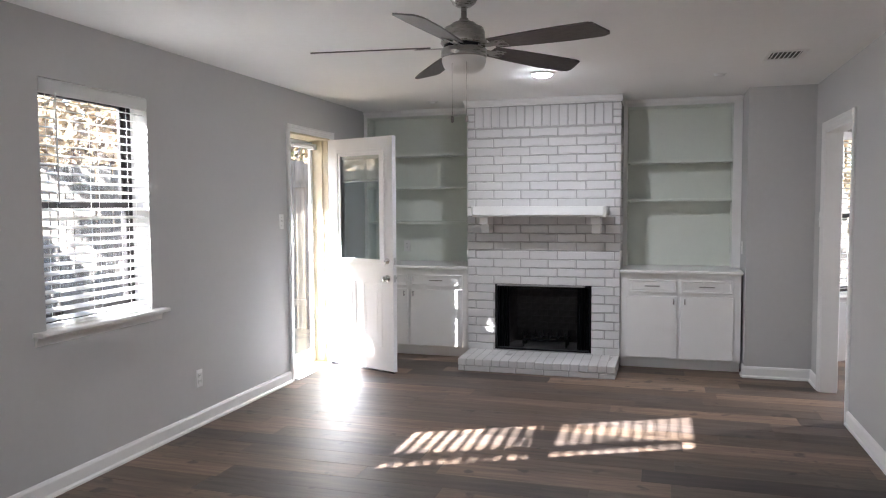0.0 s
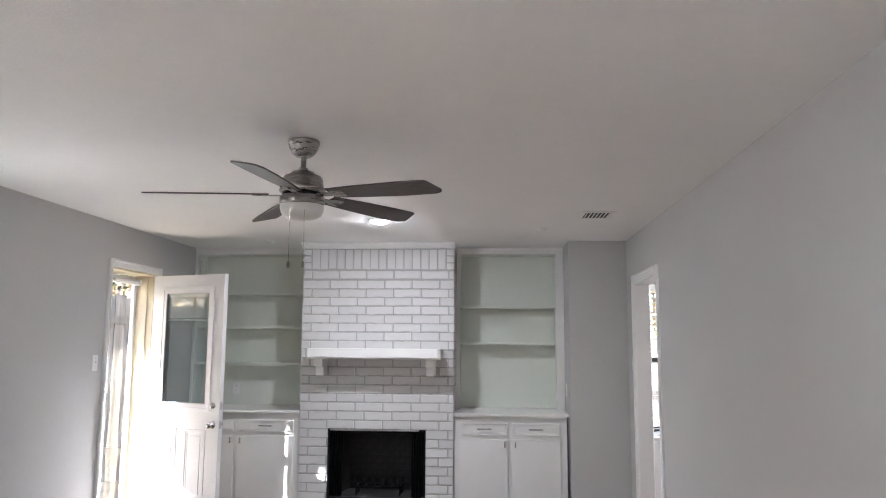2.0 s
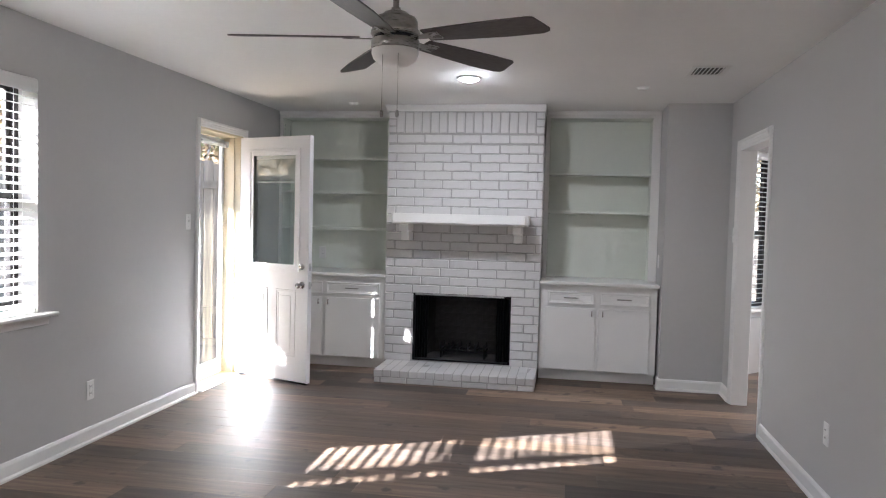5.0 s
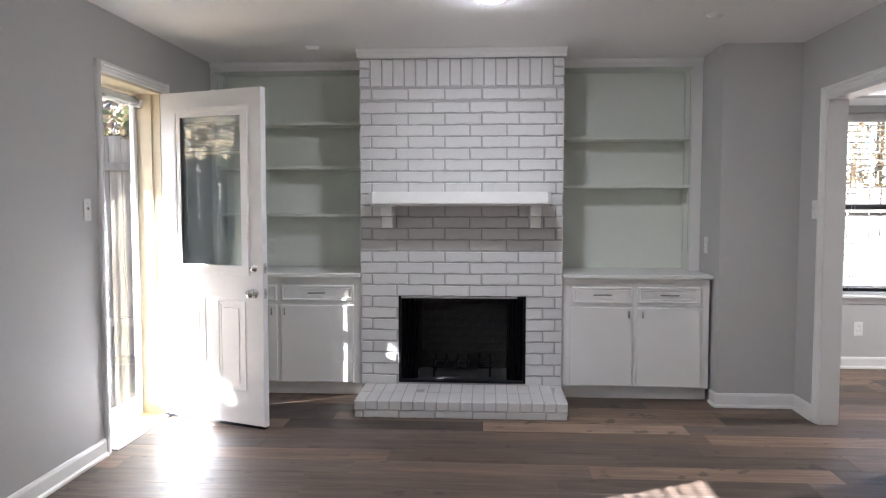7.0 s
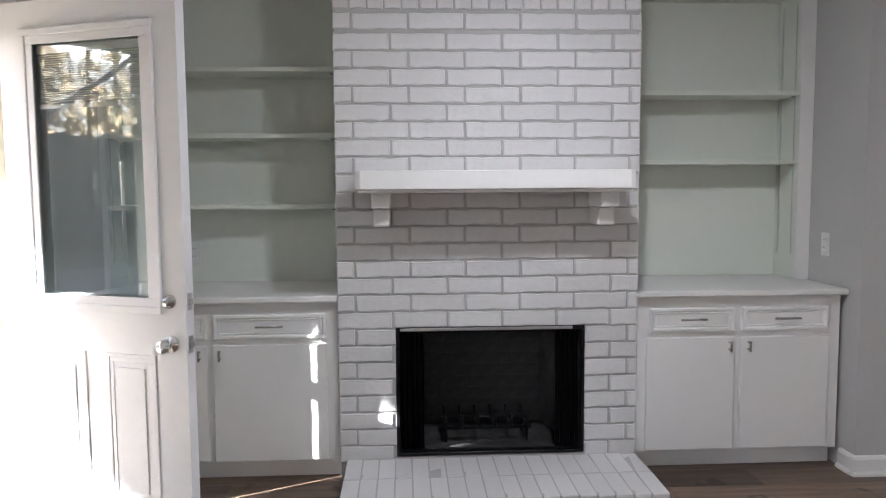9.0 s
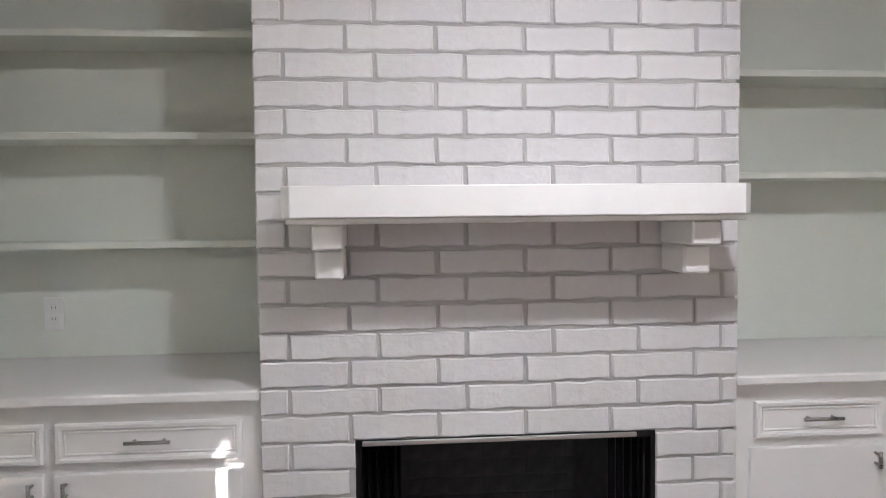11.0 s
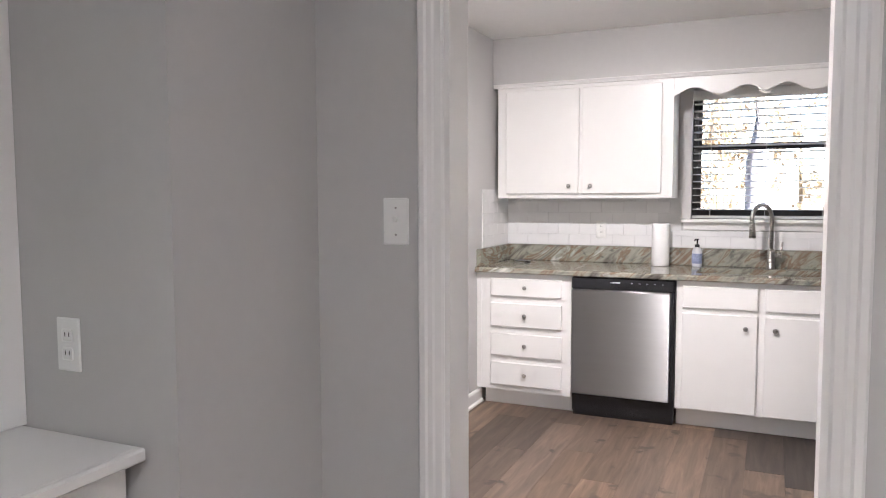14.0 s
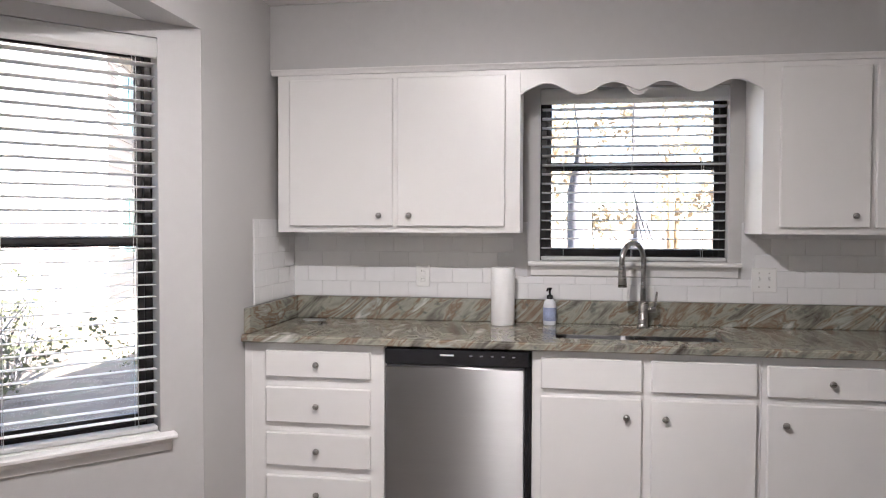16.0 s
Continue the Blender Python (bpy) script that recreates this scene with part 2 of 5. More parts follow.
DGLASS = glass_mat("tinted_door_glass", (0.93, 0.95, 0.94), 0.16)


def leaf_mat(name, a, b):
    m = ramp_mat(name, [(0.35, a), (0.65, b)], 0.7, 1.5, detail=3)
    n, l = m.node_tree.nodes, m.node_tree.links
    g, mx = n.new("ShaderNodeNewGeometry"), n.new("ShaderNodeHueSaturation")
    p = n["Principled BSDF"]
    src = p.inputs["Base Color"].links[0].from_socket
    r = n.new("ShaderNodeMapRange")
    r.inputs["To Min"].default_value, r.inputs["To Max"].default_value = 0.5, 1.6
    l.new(g.outputs["Random Per Island"], r.inputs["Value"])
    l.new(r.outputs[0], mx.inputs["Value"])
    l.new(src, mx.inputs["Color"])
    l.new(mx.outputs[0], p.inputs["Base Color"])
    tl, mix = n.new("ShaderNodeBsdfTranslucent"), n.new("ShaderNodeMixShader")
    mix.inputs[0].default_value = 0.5
    l.new(mx.outputs[0], tl.inputs[0])
    l.new(p.outputs[0], mix.inputs[1])
    l.new(tl.outputs[0], mix.inputs[2])
    l.new(mix.outputs[0], n["Material Output"].inputs[0])
    return m


LEAF_RUST = leaf_mat("autumn_leaves", (0.12, 0.085, 0.065), (0.18, 0.14, 0.1))
LEAF_GREEN = leaf_mat("yellow_green_leaves", (0.05, 0.06, 0.03), (0.13, 0.125, 0.055))
# far leaves lightened so that the distance looks washed out by brightness
LEAF_FAR = leaf_mat("washed_out_far_leaves", (0.22, 0.17, 0.12), (0.36, 0.29, 0.18))
LED = emit_mat("led_disc", (1.0, 0.985, 0.97), 18.0)
LED_K = emit_mat("led_disc_warm", (1.0, 0.93, 0.86), 60.0)


# ---- helpers ----
ORIGIN = {}


def box(bm, x0, x1, y0, y1, z0, z1, bevel=0.0, m=None):
    """An axis-aligned block, its edges chamfered, optionally placed by m."""
    x0, x1, y0, y1, z0, z1 = min(x0, x1), max(x0, x1), min(y0, y1), max(y0, y1), min(z0, z1), max(z0, z1)
    mm = Matrix.LocRotScale(((x0 + x1) / 2, (y0 + y1) / 2, (z0 + z1) / 2), None, (x1 - x0, y1 - y0, z1 - z0))
    made = bmesh.ops.create_cube(bm, size=1, matrix=mm)["verts"]
    if bevel:
        edges = list({e for v in made for e in v.link_edges})
        out = bmesh.ops.bevel(bm, geom=edges, offset=bevel, segments=1, affect="EDGES")
        made = list({v for f in out["faces"] for v in f.verts} | {v for v in made if v.is_valid})
    if m is not None:
        bmesh.ops.transform(bm, matrix=m, verts=made)
    return bm


def solid(*args, **kw):
    return box(bmesh.new(), *args, **kw)


def lathe(bm, profile, seg=32, m=None):
    """Turns (radius, height) pairs round the z axis."""
    rings = []
    for r, z in profile:
        if r < 1e-5:
            rings.append([bm.verts.new((0, 0, z))])
        else:
            rings.append([bm.verts.new((r * math.cos(2 * math.pi * k / seg), r * math.sin(2 * math.pi * k / seg), z)) for k in range(seg)])
    for a, b in zip(rings, rings[1:]):
        for k in range(seg):
            q = [a[k % len(a)], a[(k + 1) % len(a)], b[(k + 1) % len(b)], b[k % len(b)]]
            q = list(dict.fromkeys(q))
            if len(q) > 2:
                f = bm.faces.new(q)
                f.smooth = True
    bmesh.ops.recalc_face_normals(bm, faces=bm.faces)
    if m is not None:
        bmesh.ops.transform(bm, matrix=m, verts=[v for r in rings for v in r])
    return bm


def tube(bm, pts, radii, seg=10):
    """A tube along points, with a radius for each."""
    pts = [Vector(p) for p in pts]
    if not isinstance(radii, (list, tuple)):
        radii = [radii] * len(pts)
    rings = []
    for i, p in enumerate(pts):
        d = (pts[min(i + 1, len(pts) - 1)] - pts[max(i - 1, 0)]).normalized()
        q = d.to_track_quat("Z", "Y")
        rings.append([bm.verts.new(p + q @ Vector((radii[i] * math.cos(2 * math.pi * k / seg), radii[i] * math.sin(2 * math.pi * k / seg), 0))) for k in range(seg)])
    for a, b in zip(rings, rings[1:]):
        for k in range(seg):
            f = bm.faces.new((a[k], a[(k + 1) % seg], b[(k + 1) % seg], b[k]))
            f.smooth = True
    bm.faces.new(rings[0][::-1])
    bm.faces.new(rings[-1])
    return bm


def extrude_profile(bm, prof, p0, p1, out, up=(0, 0, 1)):
    """Sweeps a closed (out, up) outline straight from p0 to p1."""
    p0, p1, out, up = Vector(p0), Vector(p1), Vector(out), Vector(up)
    a = [bm.verts.new(p0 + out * u + up * v) for u, v in prof]
    b = [bm.verts.new(p1 + out * u + up * v) for u, v in prof]
    k = len(prof)
    for i in range(k):
        bm.faces.new((a[i], a[(i + 1) % k], b[(i + 1) % k], b[i]))
    bm.faces.new(a[::-1])
    bm.faces.new(b)
    bmesh.ops.recalc_face_normals(bm, faces=bm.faces)
    return bm


def mesh_of(bm, name, material):
    me = bpy.data.meshes.new(name)
    bm.to_mesh(me)
    bm.free()
    me.materials.append(material)
    return me


def thing(name, label, category, group="", kind="", m=None, at=(0, 0, 0)):
    """An Empty at the base of a thing; its parts go below it."""
    ob = new(name)
    ob.empty_display_size = 0.05
    ob.matrix_world = m if m is not None else Matrix.Translation(at)
    ORIGIN[ob.name] = ob.matrix_world.copy()
    return tagged(ob, label, category, group, kind)


def part(name, bm, material, parent, label="", local=False):
    """Links a bmesh as one mesh under a thing or part. World coordinates unless local."""
    base = ORIGIN[parent.name]
    if not local:
        bmesh.ops.transform(bm, matrix=base.inverted(), verts=bm.verts)
    ob = new(name, mesh_of(bm, name, material))
    ob.parent = parent
    ORIGIN[ob.name] = base
    return tagged(ob, label)


def share(name, mesh, parent, m):
    """One more object on a shared mesh, below parent, at the pose m in the parent's space."""
    ob = new(name, mesh)
    ob.parent = parent
    ob.matrix_local = m
    ORIGIN[ob.name] = ORIGIN[parent.name] @ m
    return ob


def single(name, bm, material, label, category="", group="", kind=""):
    ob = new(name, mesh_of(bm, name, material))
    ORIGIN[ob.name] = Matrix.Identity(4)
    return tagged(ob, label, category, group, kind)


# ---- plan ----
CEIL_Z, KCEIL_Z = 2.40, 2.45
SOUTH = -8.3
EAST, EAST_K = 4.10, 4.21
KX, KY, KSOUTH = 7.60, 0.61, -2.85
NICHE_Y = 0.60
DOOR_Y0, DOOR_Y1, DOOR_H = -1.20, -0.44, 2.06
WIN_Y0, WIN_Y1, WIN_Z0, WIN_Z1 = -3.715, -2.93, 0.838, 2.088
# opening of the unseen window added to let in more light
FILL_WIN = (-8.1, -5.9)
OPEN_Y0, OPEN_Y1, OPEN_H = -1.27, -0.445, 1.995
KWIN = (-1.568, -0.672, 1.225, 2.08)
BAY_X0, BAY_X1, BAY_Y, BAY_Z = 4.30, 6.60, 1.17, 2.157


def wall_with_openings(name, label, axis, at, thick, a0, a1, z0, z1, holes):
    """A wall across axis at [at, at+thick] along [a0, a1], cut by holes (h0, h1, b, t)."""
    bm = bmesh.new()
    cuts = sorted({a0, a1, *(h[0] for h in holes), *(h[1] for h in holes)})

    def blk(u0, u1, b, t):
        if axis == "x":
            box(bm, at, at + thick, u0, u1, b, t)
        else:
            box(bm, u0, u1, at, at + thick, b, t)
    for u0, u1 in zip(cuts, cuts[1:]):
        hole = [h for h in holes if h[0] <= u0 + 1e-6 and h[1] >= u1 - 1e-6]
        if not hole:
            blk(u0, u1, z0, z1)
        else:
            if hole[0][2] > z0:
                blk(u0, u1, z0, hole[0][2])
            if hole[0][3] < z1:
                blk(u0, u1, hole[0][3], z1)
    bmesh.ops.remove_doubles(bm, verts=bm.verts, dist=1e-5)
    return single(name, bm, WALL, label, "wall", kind="structure")


wall_with_openings("wall_west", "grey painted wall with a window and a door", "x", -0.2, 0.2, SOUTH - 0.2, 0.8, -0.1, 2.55,
                   [(*FILL_WIN, WIN_Z0, WIN_Z1), (WIN_Y0, WIN_Y1, WIN_Z0, WIN_Z1), (DOOR_Y0, DOOR_Y1, -0.01, DOOR_H)])
wall_with_openings("wall_east", "grey painted wall with a cased doorway to the kitchen", "x", EAST, EAST_K - EAST, SOUTH - 0.2, 0.8, -0.1, 2.55,
                   [(OPEN_Y0, OPEN_Y1, -0.1, OPEN_H)])
single("wall_south", solid(0, EAST, SOUTH - 0.2, SOUTH, -0.1, 2.55), WALL, "plain grey painted wall", "wall", kind="structure")
single("wall_north", solid(0, EAST, NICHE_Y, 0.8, -0.1, 2.55), WALL, "wall behind the fireplace and built-in shelves", "wall", kind="structure")
single("wall_pier", solid(3.592, EAST, -0.085, NICHE_Y, 0, CEIL_Z), WALL, "grey painted wall pier beside the built-in cabinets", "wall", kind="structure")
wall_with_openings("wall_kitchen_north", "grey painted kitchen wall opening into a bay window", "y", KY, 0.14, EAST_K, KX + 0.15, -0.1, 2.55,
                   [(BAY_X0, BAY_X1, -0.1, BAY_Z)])
wall_with_openings("wall_kitchen_east", "grey painted kitchen wall with a window over the sink", "x", KX, 0.15, KSOUTH - 0.15, KY, -0.1, 2.55, [KWIN])
single("wall_kitchen_south", solid(EAST_K, KX, KSOUTH - 0.15, KSOUTH, -0.1, 2.55), WALL, "plain grey painted kitchen wall", "wall", kind="structure")
single("wall_soffit", solid(7.292, KX, KSOUTH, KY, 2.14, KCEIL_Z), WALL, "grey painted soffit over the kitchen wall cabinets", "soffit", kind="structure")
single("ceiling_living", solid(-0.2, EAST, SOUTH - 0.2, 0.8, CEIL_Z, 2.54), CEIL, "white textured living room ceiling", "ceiling", kind="structure")
single("ceiling_kitchen", solid(EAST_K, KX, KSOUTH, KY, KCEIL_Z, 2.54), CEIL, "white kitchen ceiling", "ceiling", kind="structure")
single("roof_slab", solid(-0.9, KX + 0.8, SOUTH - 0.8, 2.2, 2.56, 2.75), ROOF, "brown shingle roof over the rooms", "roof", kind="structure")
floor = single("floor", box(solid(-0.2, EAST_K - 0.02, SOUTH - 0.1, 0.8, -0.12, -0.008), EAST_K - 0.02, KX + 0.1, KSOUTH - 0.1, 1.3, -0.12, -0.008), mat("subfloor", (0.03, 0.024, 0.02), 0.8), "grey-brown vinyl plank floor", "floor", kind="structure")


# bay of three walls, with a flat ceiling
def bay_wall(name, p, q, hole):
    """A wall from p to q with a hole (from p, to, bottom, top); the outer face lies on the left of the way."""
    d = Vector((q[0] - p[0], q[1] - p[1], 0))
    ang = math.degrees(math.atan2(d.y, d.x))
    m = pose(p[0], p[1], 0, 0, 0, ang)
    bm = bmesh.new()
    n = d.length
    h0, h1, b, t = hole
    for u0, u1, z0, z1 in ((0, h0, -0.1, BAY_Z), (h1, n, -0.1, BAY_Z), (h0, h1, -0.1, b), (h0, h1, t, BAY_Z)):
        box(bm, u0, u1, 0, 0.14, z0, z1)
    bmesh.ops.transform(bm, matrix=m, verts=bm.verts)
    single(name, bm, WALL, "grey painted bay wall with a window", "wall", kind="structure")
    return m


BAY_A, BAY_B = BAY_X0 + (BAY_Y - KY), BAY_X1 - (BAY_Y - KY)
M_BAY_L = bay_wall("wall_bay_west", (BAY_X0, KY + 0.002), (BAY_A, BAY_Y), (0.16, 0.66, 0.61, 2.10))
M_BAY_C = bay_wall("wall_bay_north", (BAY_A, BAY_Y), (BAY_B, BAY_Y), (0.07, 1.11, 0.61, 2.10))
M_BAY_R = bay_wall("wall_bay_east", (BAY_B, BAY_Y), (BAY_X1, KY + 0.002), (0.04, 0.63, 0.61, 2.10))
bm = bmesh.new()
vs = [bm.verts.new(p) for p in ((BAY_X0, KY + 0.14, BAY_Z), (BAY_X1, KY + 0.14, BAY_Z), (BAY_X1 + 0.1, KY + 0.15, BAY_Z), (BAY_B + 0.1, BAY_Y + 0.14, BAY_Z), (BAY_A - 0.1, BAY_Y + 0.14, BAY_Z), (BAY_X0 - 0.1, KY + 0.15, BAY_Z))]
f = bm.faces.new(vs)
ext = bmesh.ops.extrude_face_region(bm, geom=[f])
bmesh.ops.translate(bm, vec=(0, 0, 0.15), verts=[v for v in ext["geom"] if isinstance(v, bmesh.types.BMVert)])
bmesh.ops.recalc_face_normals(bm, faces=bm.faces)
single("ceiling_bay", bm, CEIL, "white flat ceiling of the bay window", "ceiling", kind="structure")


# ---- trim ----
BASE_PROF = [(0, 0), (0.024, 0), (0.024, 0.012), (0.016, 0.02), (0.014, 0.022), (0.014, 0.078), (0.008, 0.092), (0, 0.096)]


def baseboard(p0, p1, out):
    single("baseboard", extrude_profile(bmesh.new(), BASE_PROF, (*p0, 0), (*p1, 0), (*out, 0)), TRIM, "white painted baseboard with a shoe moulding", "baseboard", kind="structure")


baseboard((0, SOUTH), (0, DOOR_Y0 - 0.058), (1, 0))
baseboard((0, DOOR_Y1 + 0.058), (0, 0.1), (1, 0))
baseboard((3.575, -0.085), (EAST - 0.001, -0.085), (0, -1))
baseboard((3.592, -0.085), (3.592, 0.03), (-1, 0))
baseboard((EAST, -0.11), (EAST, OPEN_Y1 + 0.066), (-1, 0))
baseboard((EAST, SOUTH), (EAST, OPEN_Y0 - 0.066), (-1, 0))
baseboard((0, SOUTH), (EAST, SOUTH), (0, 1))
baseboard((BAY_X1, KY), (7.05, KY), (0, -1))
baseboard((BAY_A, BAY_Y), (BAY_B, BAY_Y), (0, -1))
baseboard((BAY_B, BAY_Y), (BAY_X1, KY), (-0.7071, -0.7071))
baseboard((EAST_K, KY), (EAST_K, OPEN_Y1 + 0.066), (1, 0))

CASE_PROF = [(0, 0), (0.066, 0), (0.066, 0.012), (0.06, 0.019), (0.046, 0.021), (0.04, 0.016), (0.028, 0.016), (0.022, 0.013), (0.006, 0.011), (0, 0.007)]


def casing(x, out, y0, y1, top, w=1.0):
    """Moulded casing round an opening in a wall across x: two legs and a head."""
    prof = [(u * w, v) for u, v in CASE_PROF]
    for y, s in ((y0, -1), (y1, 1)):
        bm = bmesh.new()
        extrude_profile(bm, prof, (x, y, 0), (x, y, top + 0.066 * w), (0, s, 0), (out, 0, 0))
        single("trim", bm, TRIM, "white moulded door casing", "trim", kind="structure")
    bm = bmesh.new()
    extrude_profile(bm, [(u, v * 1.02) for u, v in prof], (x, y0 + 0.0005, top), (x, y1 - 0.0005, top), (0, 0, 1), (out, 0, 0))
    single("trim", bm, TRIM, "white moulded head casing", "trim", kind="structure")


casing(0, 1, DOOR_Y0, DOOR_Y1, DOOR_H, 0.9)
casing(EAST, -1, OPEN_Y0, OPEN_Y1, OPEN_H)
casing(EAST_K, 1, OPEN_Y0, OPEN_Y1, OPEN_H)
for y0, y1 in ((OPEN_Y0, OPEN_Y0 + 0.014), (OPEN_Y1 - 0.014, OPEN_Y1)):
    single("trim", solid(EAST - 0.004, EAST_K + 0.004, y0, y1, 0, OPEN_H - 0.015), TRIM, "white painted doorway jamb", "trim", kind="structure")
single("trim", solid(EAST - 0.004, EAST_K + 0.004, OPEN_Y0, OPEN_Y1, OPEN_H - 0.014, OPEN_H), TRIM, "white painted doorway head jamb", "trim", kind="structure")

# ---- windows and blinds ----
def window(name, label, m, w, z0, z1, depth, rail, sill=None):
    """A dark double-hung window. Local x across, y outwards; the opening is [0, w] x [z0, z1]."""
    win = thing(name, label, "window", kind="structure", m=m)
    y0, y1 = depth, depth + 0.04
    fr = bmesh.new()
    for a in ((0, 0.03, z0, z1), (w - 0.03, w, z0, z1), (0.03, w - 0.03, z0, z0 + 0.03), (0.03, w - 0.03, z1 - 0.03, z1)):
        box(fr, a[0], a[1], y0, y1 + 0.02, a[2], a[3], 0.003)
    part("window_frame", fr, BRONZE, win, "dark bronze aluminium frame", local=True)
    for nm, b, t, yy in (("lower_sash", z0 + 0.03, rail + 0.02, y0 + 0.003), ("upper_sash", rail - 0.02, z1 - 0.03, y0 + 0.03)):
        s = bmesh.new()
        for a in ((0.03, 0.055, b, t), (w - 0.055, w - 0.03, b, t), (0.055, w - 0.055, b, b + 0.032), (0.055, w - 0.055, t - 0.032, t)):
            box(s, a[0], a[1], yy, yy + 0.024, a[2], a[3], 0.002)
        sash = part(nm, s, BRONZE, win, local=True)
        pane = part("pane", solid(0.055, w - 0.055, yy + 0.01, yy + 0.014, b + 0.032, t - 0.032), GLASS, sash, "clear glass pane", local=True)
        pane.visible_shadow = False
    if sill:
        over, nose = sill
        prof = [(depth, 0), (-nose, 0), (-nose - 0.006, 0.006), (-nose - 0.006, 0.016), (-nose, 0.022), (depth, 0.022)]
        s = bmesh.new()
        extrude_profile(s, [(u, v) for u, v in prof if u <= 0] + [(-0.001, 0.022), (-0.001, 0)], (-over, 0, z0 - 0.022), (w + over, 0, z0 - 0.022), (0, 1, 0))
        box(s, 0.001, w - 0.001, -0.001, depth, z0 - 0.02, z0 + 0.002)
        part("window_sill", s, TRIM, win, "white painted sill board", local=True)
        ap = [(0, 0), (-0.012, 0.004), (-0.014, 0.03), (-0.022, 0.044), (-0.03, 0.05), (0, 0.05)]
        part("apron", extrude_profile(bmesh.new(), ap, (-over + 0.012, 0, z0 - 0.072), (w + over - 0.012, 0, z0 - 0.072), (0, 1, 0)), TRIM, win, "white moulded apron", local=True)
    return win


def blind(label, m, w, z0, z1, y, tilt, pitch=0.046, chord=0.05, wand=None):
    """A white slatted blind: head rail with valance, slats, cords, bottom rail, wand."""
    b = thing("window_blind", label, "window blind", group="slatted window blinds", m=m)
    part("head_rail", solid(0.004, w - 0.004, y - 0.025, y + 0.03, z1 - 0.05, z1 - 0.004, 0.003), BLIND, b, local=True)
    v = bmesh.new()
    extrude_profile(v, [(0, 0), (-0.006, 0.004), (-0.01, 0.02), (-0.01, 0.06), (-0.006, 0.072), (0, 0.076)], (0.002, y - 0.028, z1 - 0.078), (w - 0.002, y - 0.028, z1 - 0.078), (0, 1, 0))
    part("valance", v, BLIND, b, "white moulded valance", local=True)
    sl = bmesh.new()
    prof = [(-chord / 2, -0.0015), (0, 0.0005), (chord / 2, -0.0015), (chord / 2, 0.0015), (0, 0.0035), (-chord / 2, 0.0015)]
    extrude_profile(sl, prof, (0.008, 0, 0), (w - 0.008, 0, 0), (0, 1, 0))
    me = mesh_of(sl, "slat", BLIND)
    z = z1 - 0.1
    k = 0
    rnd = random.Random(int(w * 1000))
    while z > z0 + 0.04:
        share("slat", me, b, pose(0, y, z, tilt + rnd.uniform(-1.5, 1.5), rnd.uniform(-0.15, 0.15), 0))
        z -= pitch
        k += 1
    part("bottom_rail", solid(0.006, w - 0.006, y - 0.026, y + 0.026, z0 + 0.006, z0 + 0.024, 0.004), BLIND, b, local=True)
    n = 2 if w < 0.6 else 3
    for i in range(n):
        x = w * (0.13 + 0.74 * i / (n - 1))
        for yy in (y - 0.027, y + 0.027):
            part("cord", tube(bmesh.new(), [(x, yy, z1 - 0.06), (x, yy, z0 + 0.02)], 0.0012, 5), CORD, b, local=True)
    if wand:
        part("wand", tube(bmesh.new(), [(wand[0], y - 0.04, z1 - 0.07), (wand[0], y - 0.045, z1 - wand[1])], 0.004, 8), CORD, b, "tilt wand", local=True)
    return b


# living room window, in the west wall: local x runs south to north seen from inside
M_WIN = pose(0, WIN_Y0, 0, 0, 0, 90)
window("window_1", "dark-framed double-hung window behind a white blind", M_WIN, WIN_Y1 - WIN_Y0, WIN_Z0, WIN_Z1, 0.115, 1.462, (0.085, 0.06))
blind("white slatted blind half open in the living room window", M_WIN, WIN_Y1 - WIN_Y0, WIN_Z0, WIN_Z1, 0.034, 14, wand=(0.1, 0.62))
# an unseen window added behind the camera to brighten the room, blind half open
M_FILL_WIN = pose(0, FILL_WIN[0], 0, 0, 0, 90)
window("window_fill", "unseen dark-framed window added at the back to light the room", M_FILL_WIN, FILL_WIN[1] - FILL_WIN[0], WIN_Z0, WIN_Z1, 0.115, 1.462, (0.085, 0.06))
blind("white slatted blind half open in the unseen added window", M_FILL_WIN, FILL_WIN[1] - FILL_WIN[0], WIN_Z0, WIN_Z1, 0.034, 6)
# kitchen window: local x runs north to south seen from inside
M_KWIN = pose(KX, KWIN[1], 0, 0, 0, -90)
window("window_2", "dark-framed double-hung window over the kitchen sink", M_KWIN, KWIN[1] - KWIN[0], KWIN[2], KWIN[3], 0.07, 1.70, (0.055, 0.04))
blind("white slatted blind fully open over the kitchen sink", M_KWIN, KWIN[1] - KWIN[0], KWIN[2], KWIN[3], 0.036, -4)
for nm, mm, u0, u1, lab in (("window_3", M_BAY_R, 0.04, 0.63, "narrow dark-framed window in the angled side of the bay"), ("window_4", M_BAY_C, 0.07, 1.11, "wide dark-framed window in the middle of the bay"), ("window_5", M_BAY_L, 0.16, 0.66, "narrow dark-framed window in the far side of the bay")):
    mw = mm @ Matrix.Translation((u0, 0, 0))
    window(nm, lab, mw, u1 - u0, 0.61, 2.10, 0.09, 1.335, (0.05, 0.045))
    blind("white slatted blind fully open in the bay window", mw, u1 - u0, 0.61, 2.10, 0.036, -4)

# ---- back door ----
frame_in = thing("door_frame", "cream painted door frame with a yellow threshold", "door frame", kind="structure", at=(0, -0.8, 0))
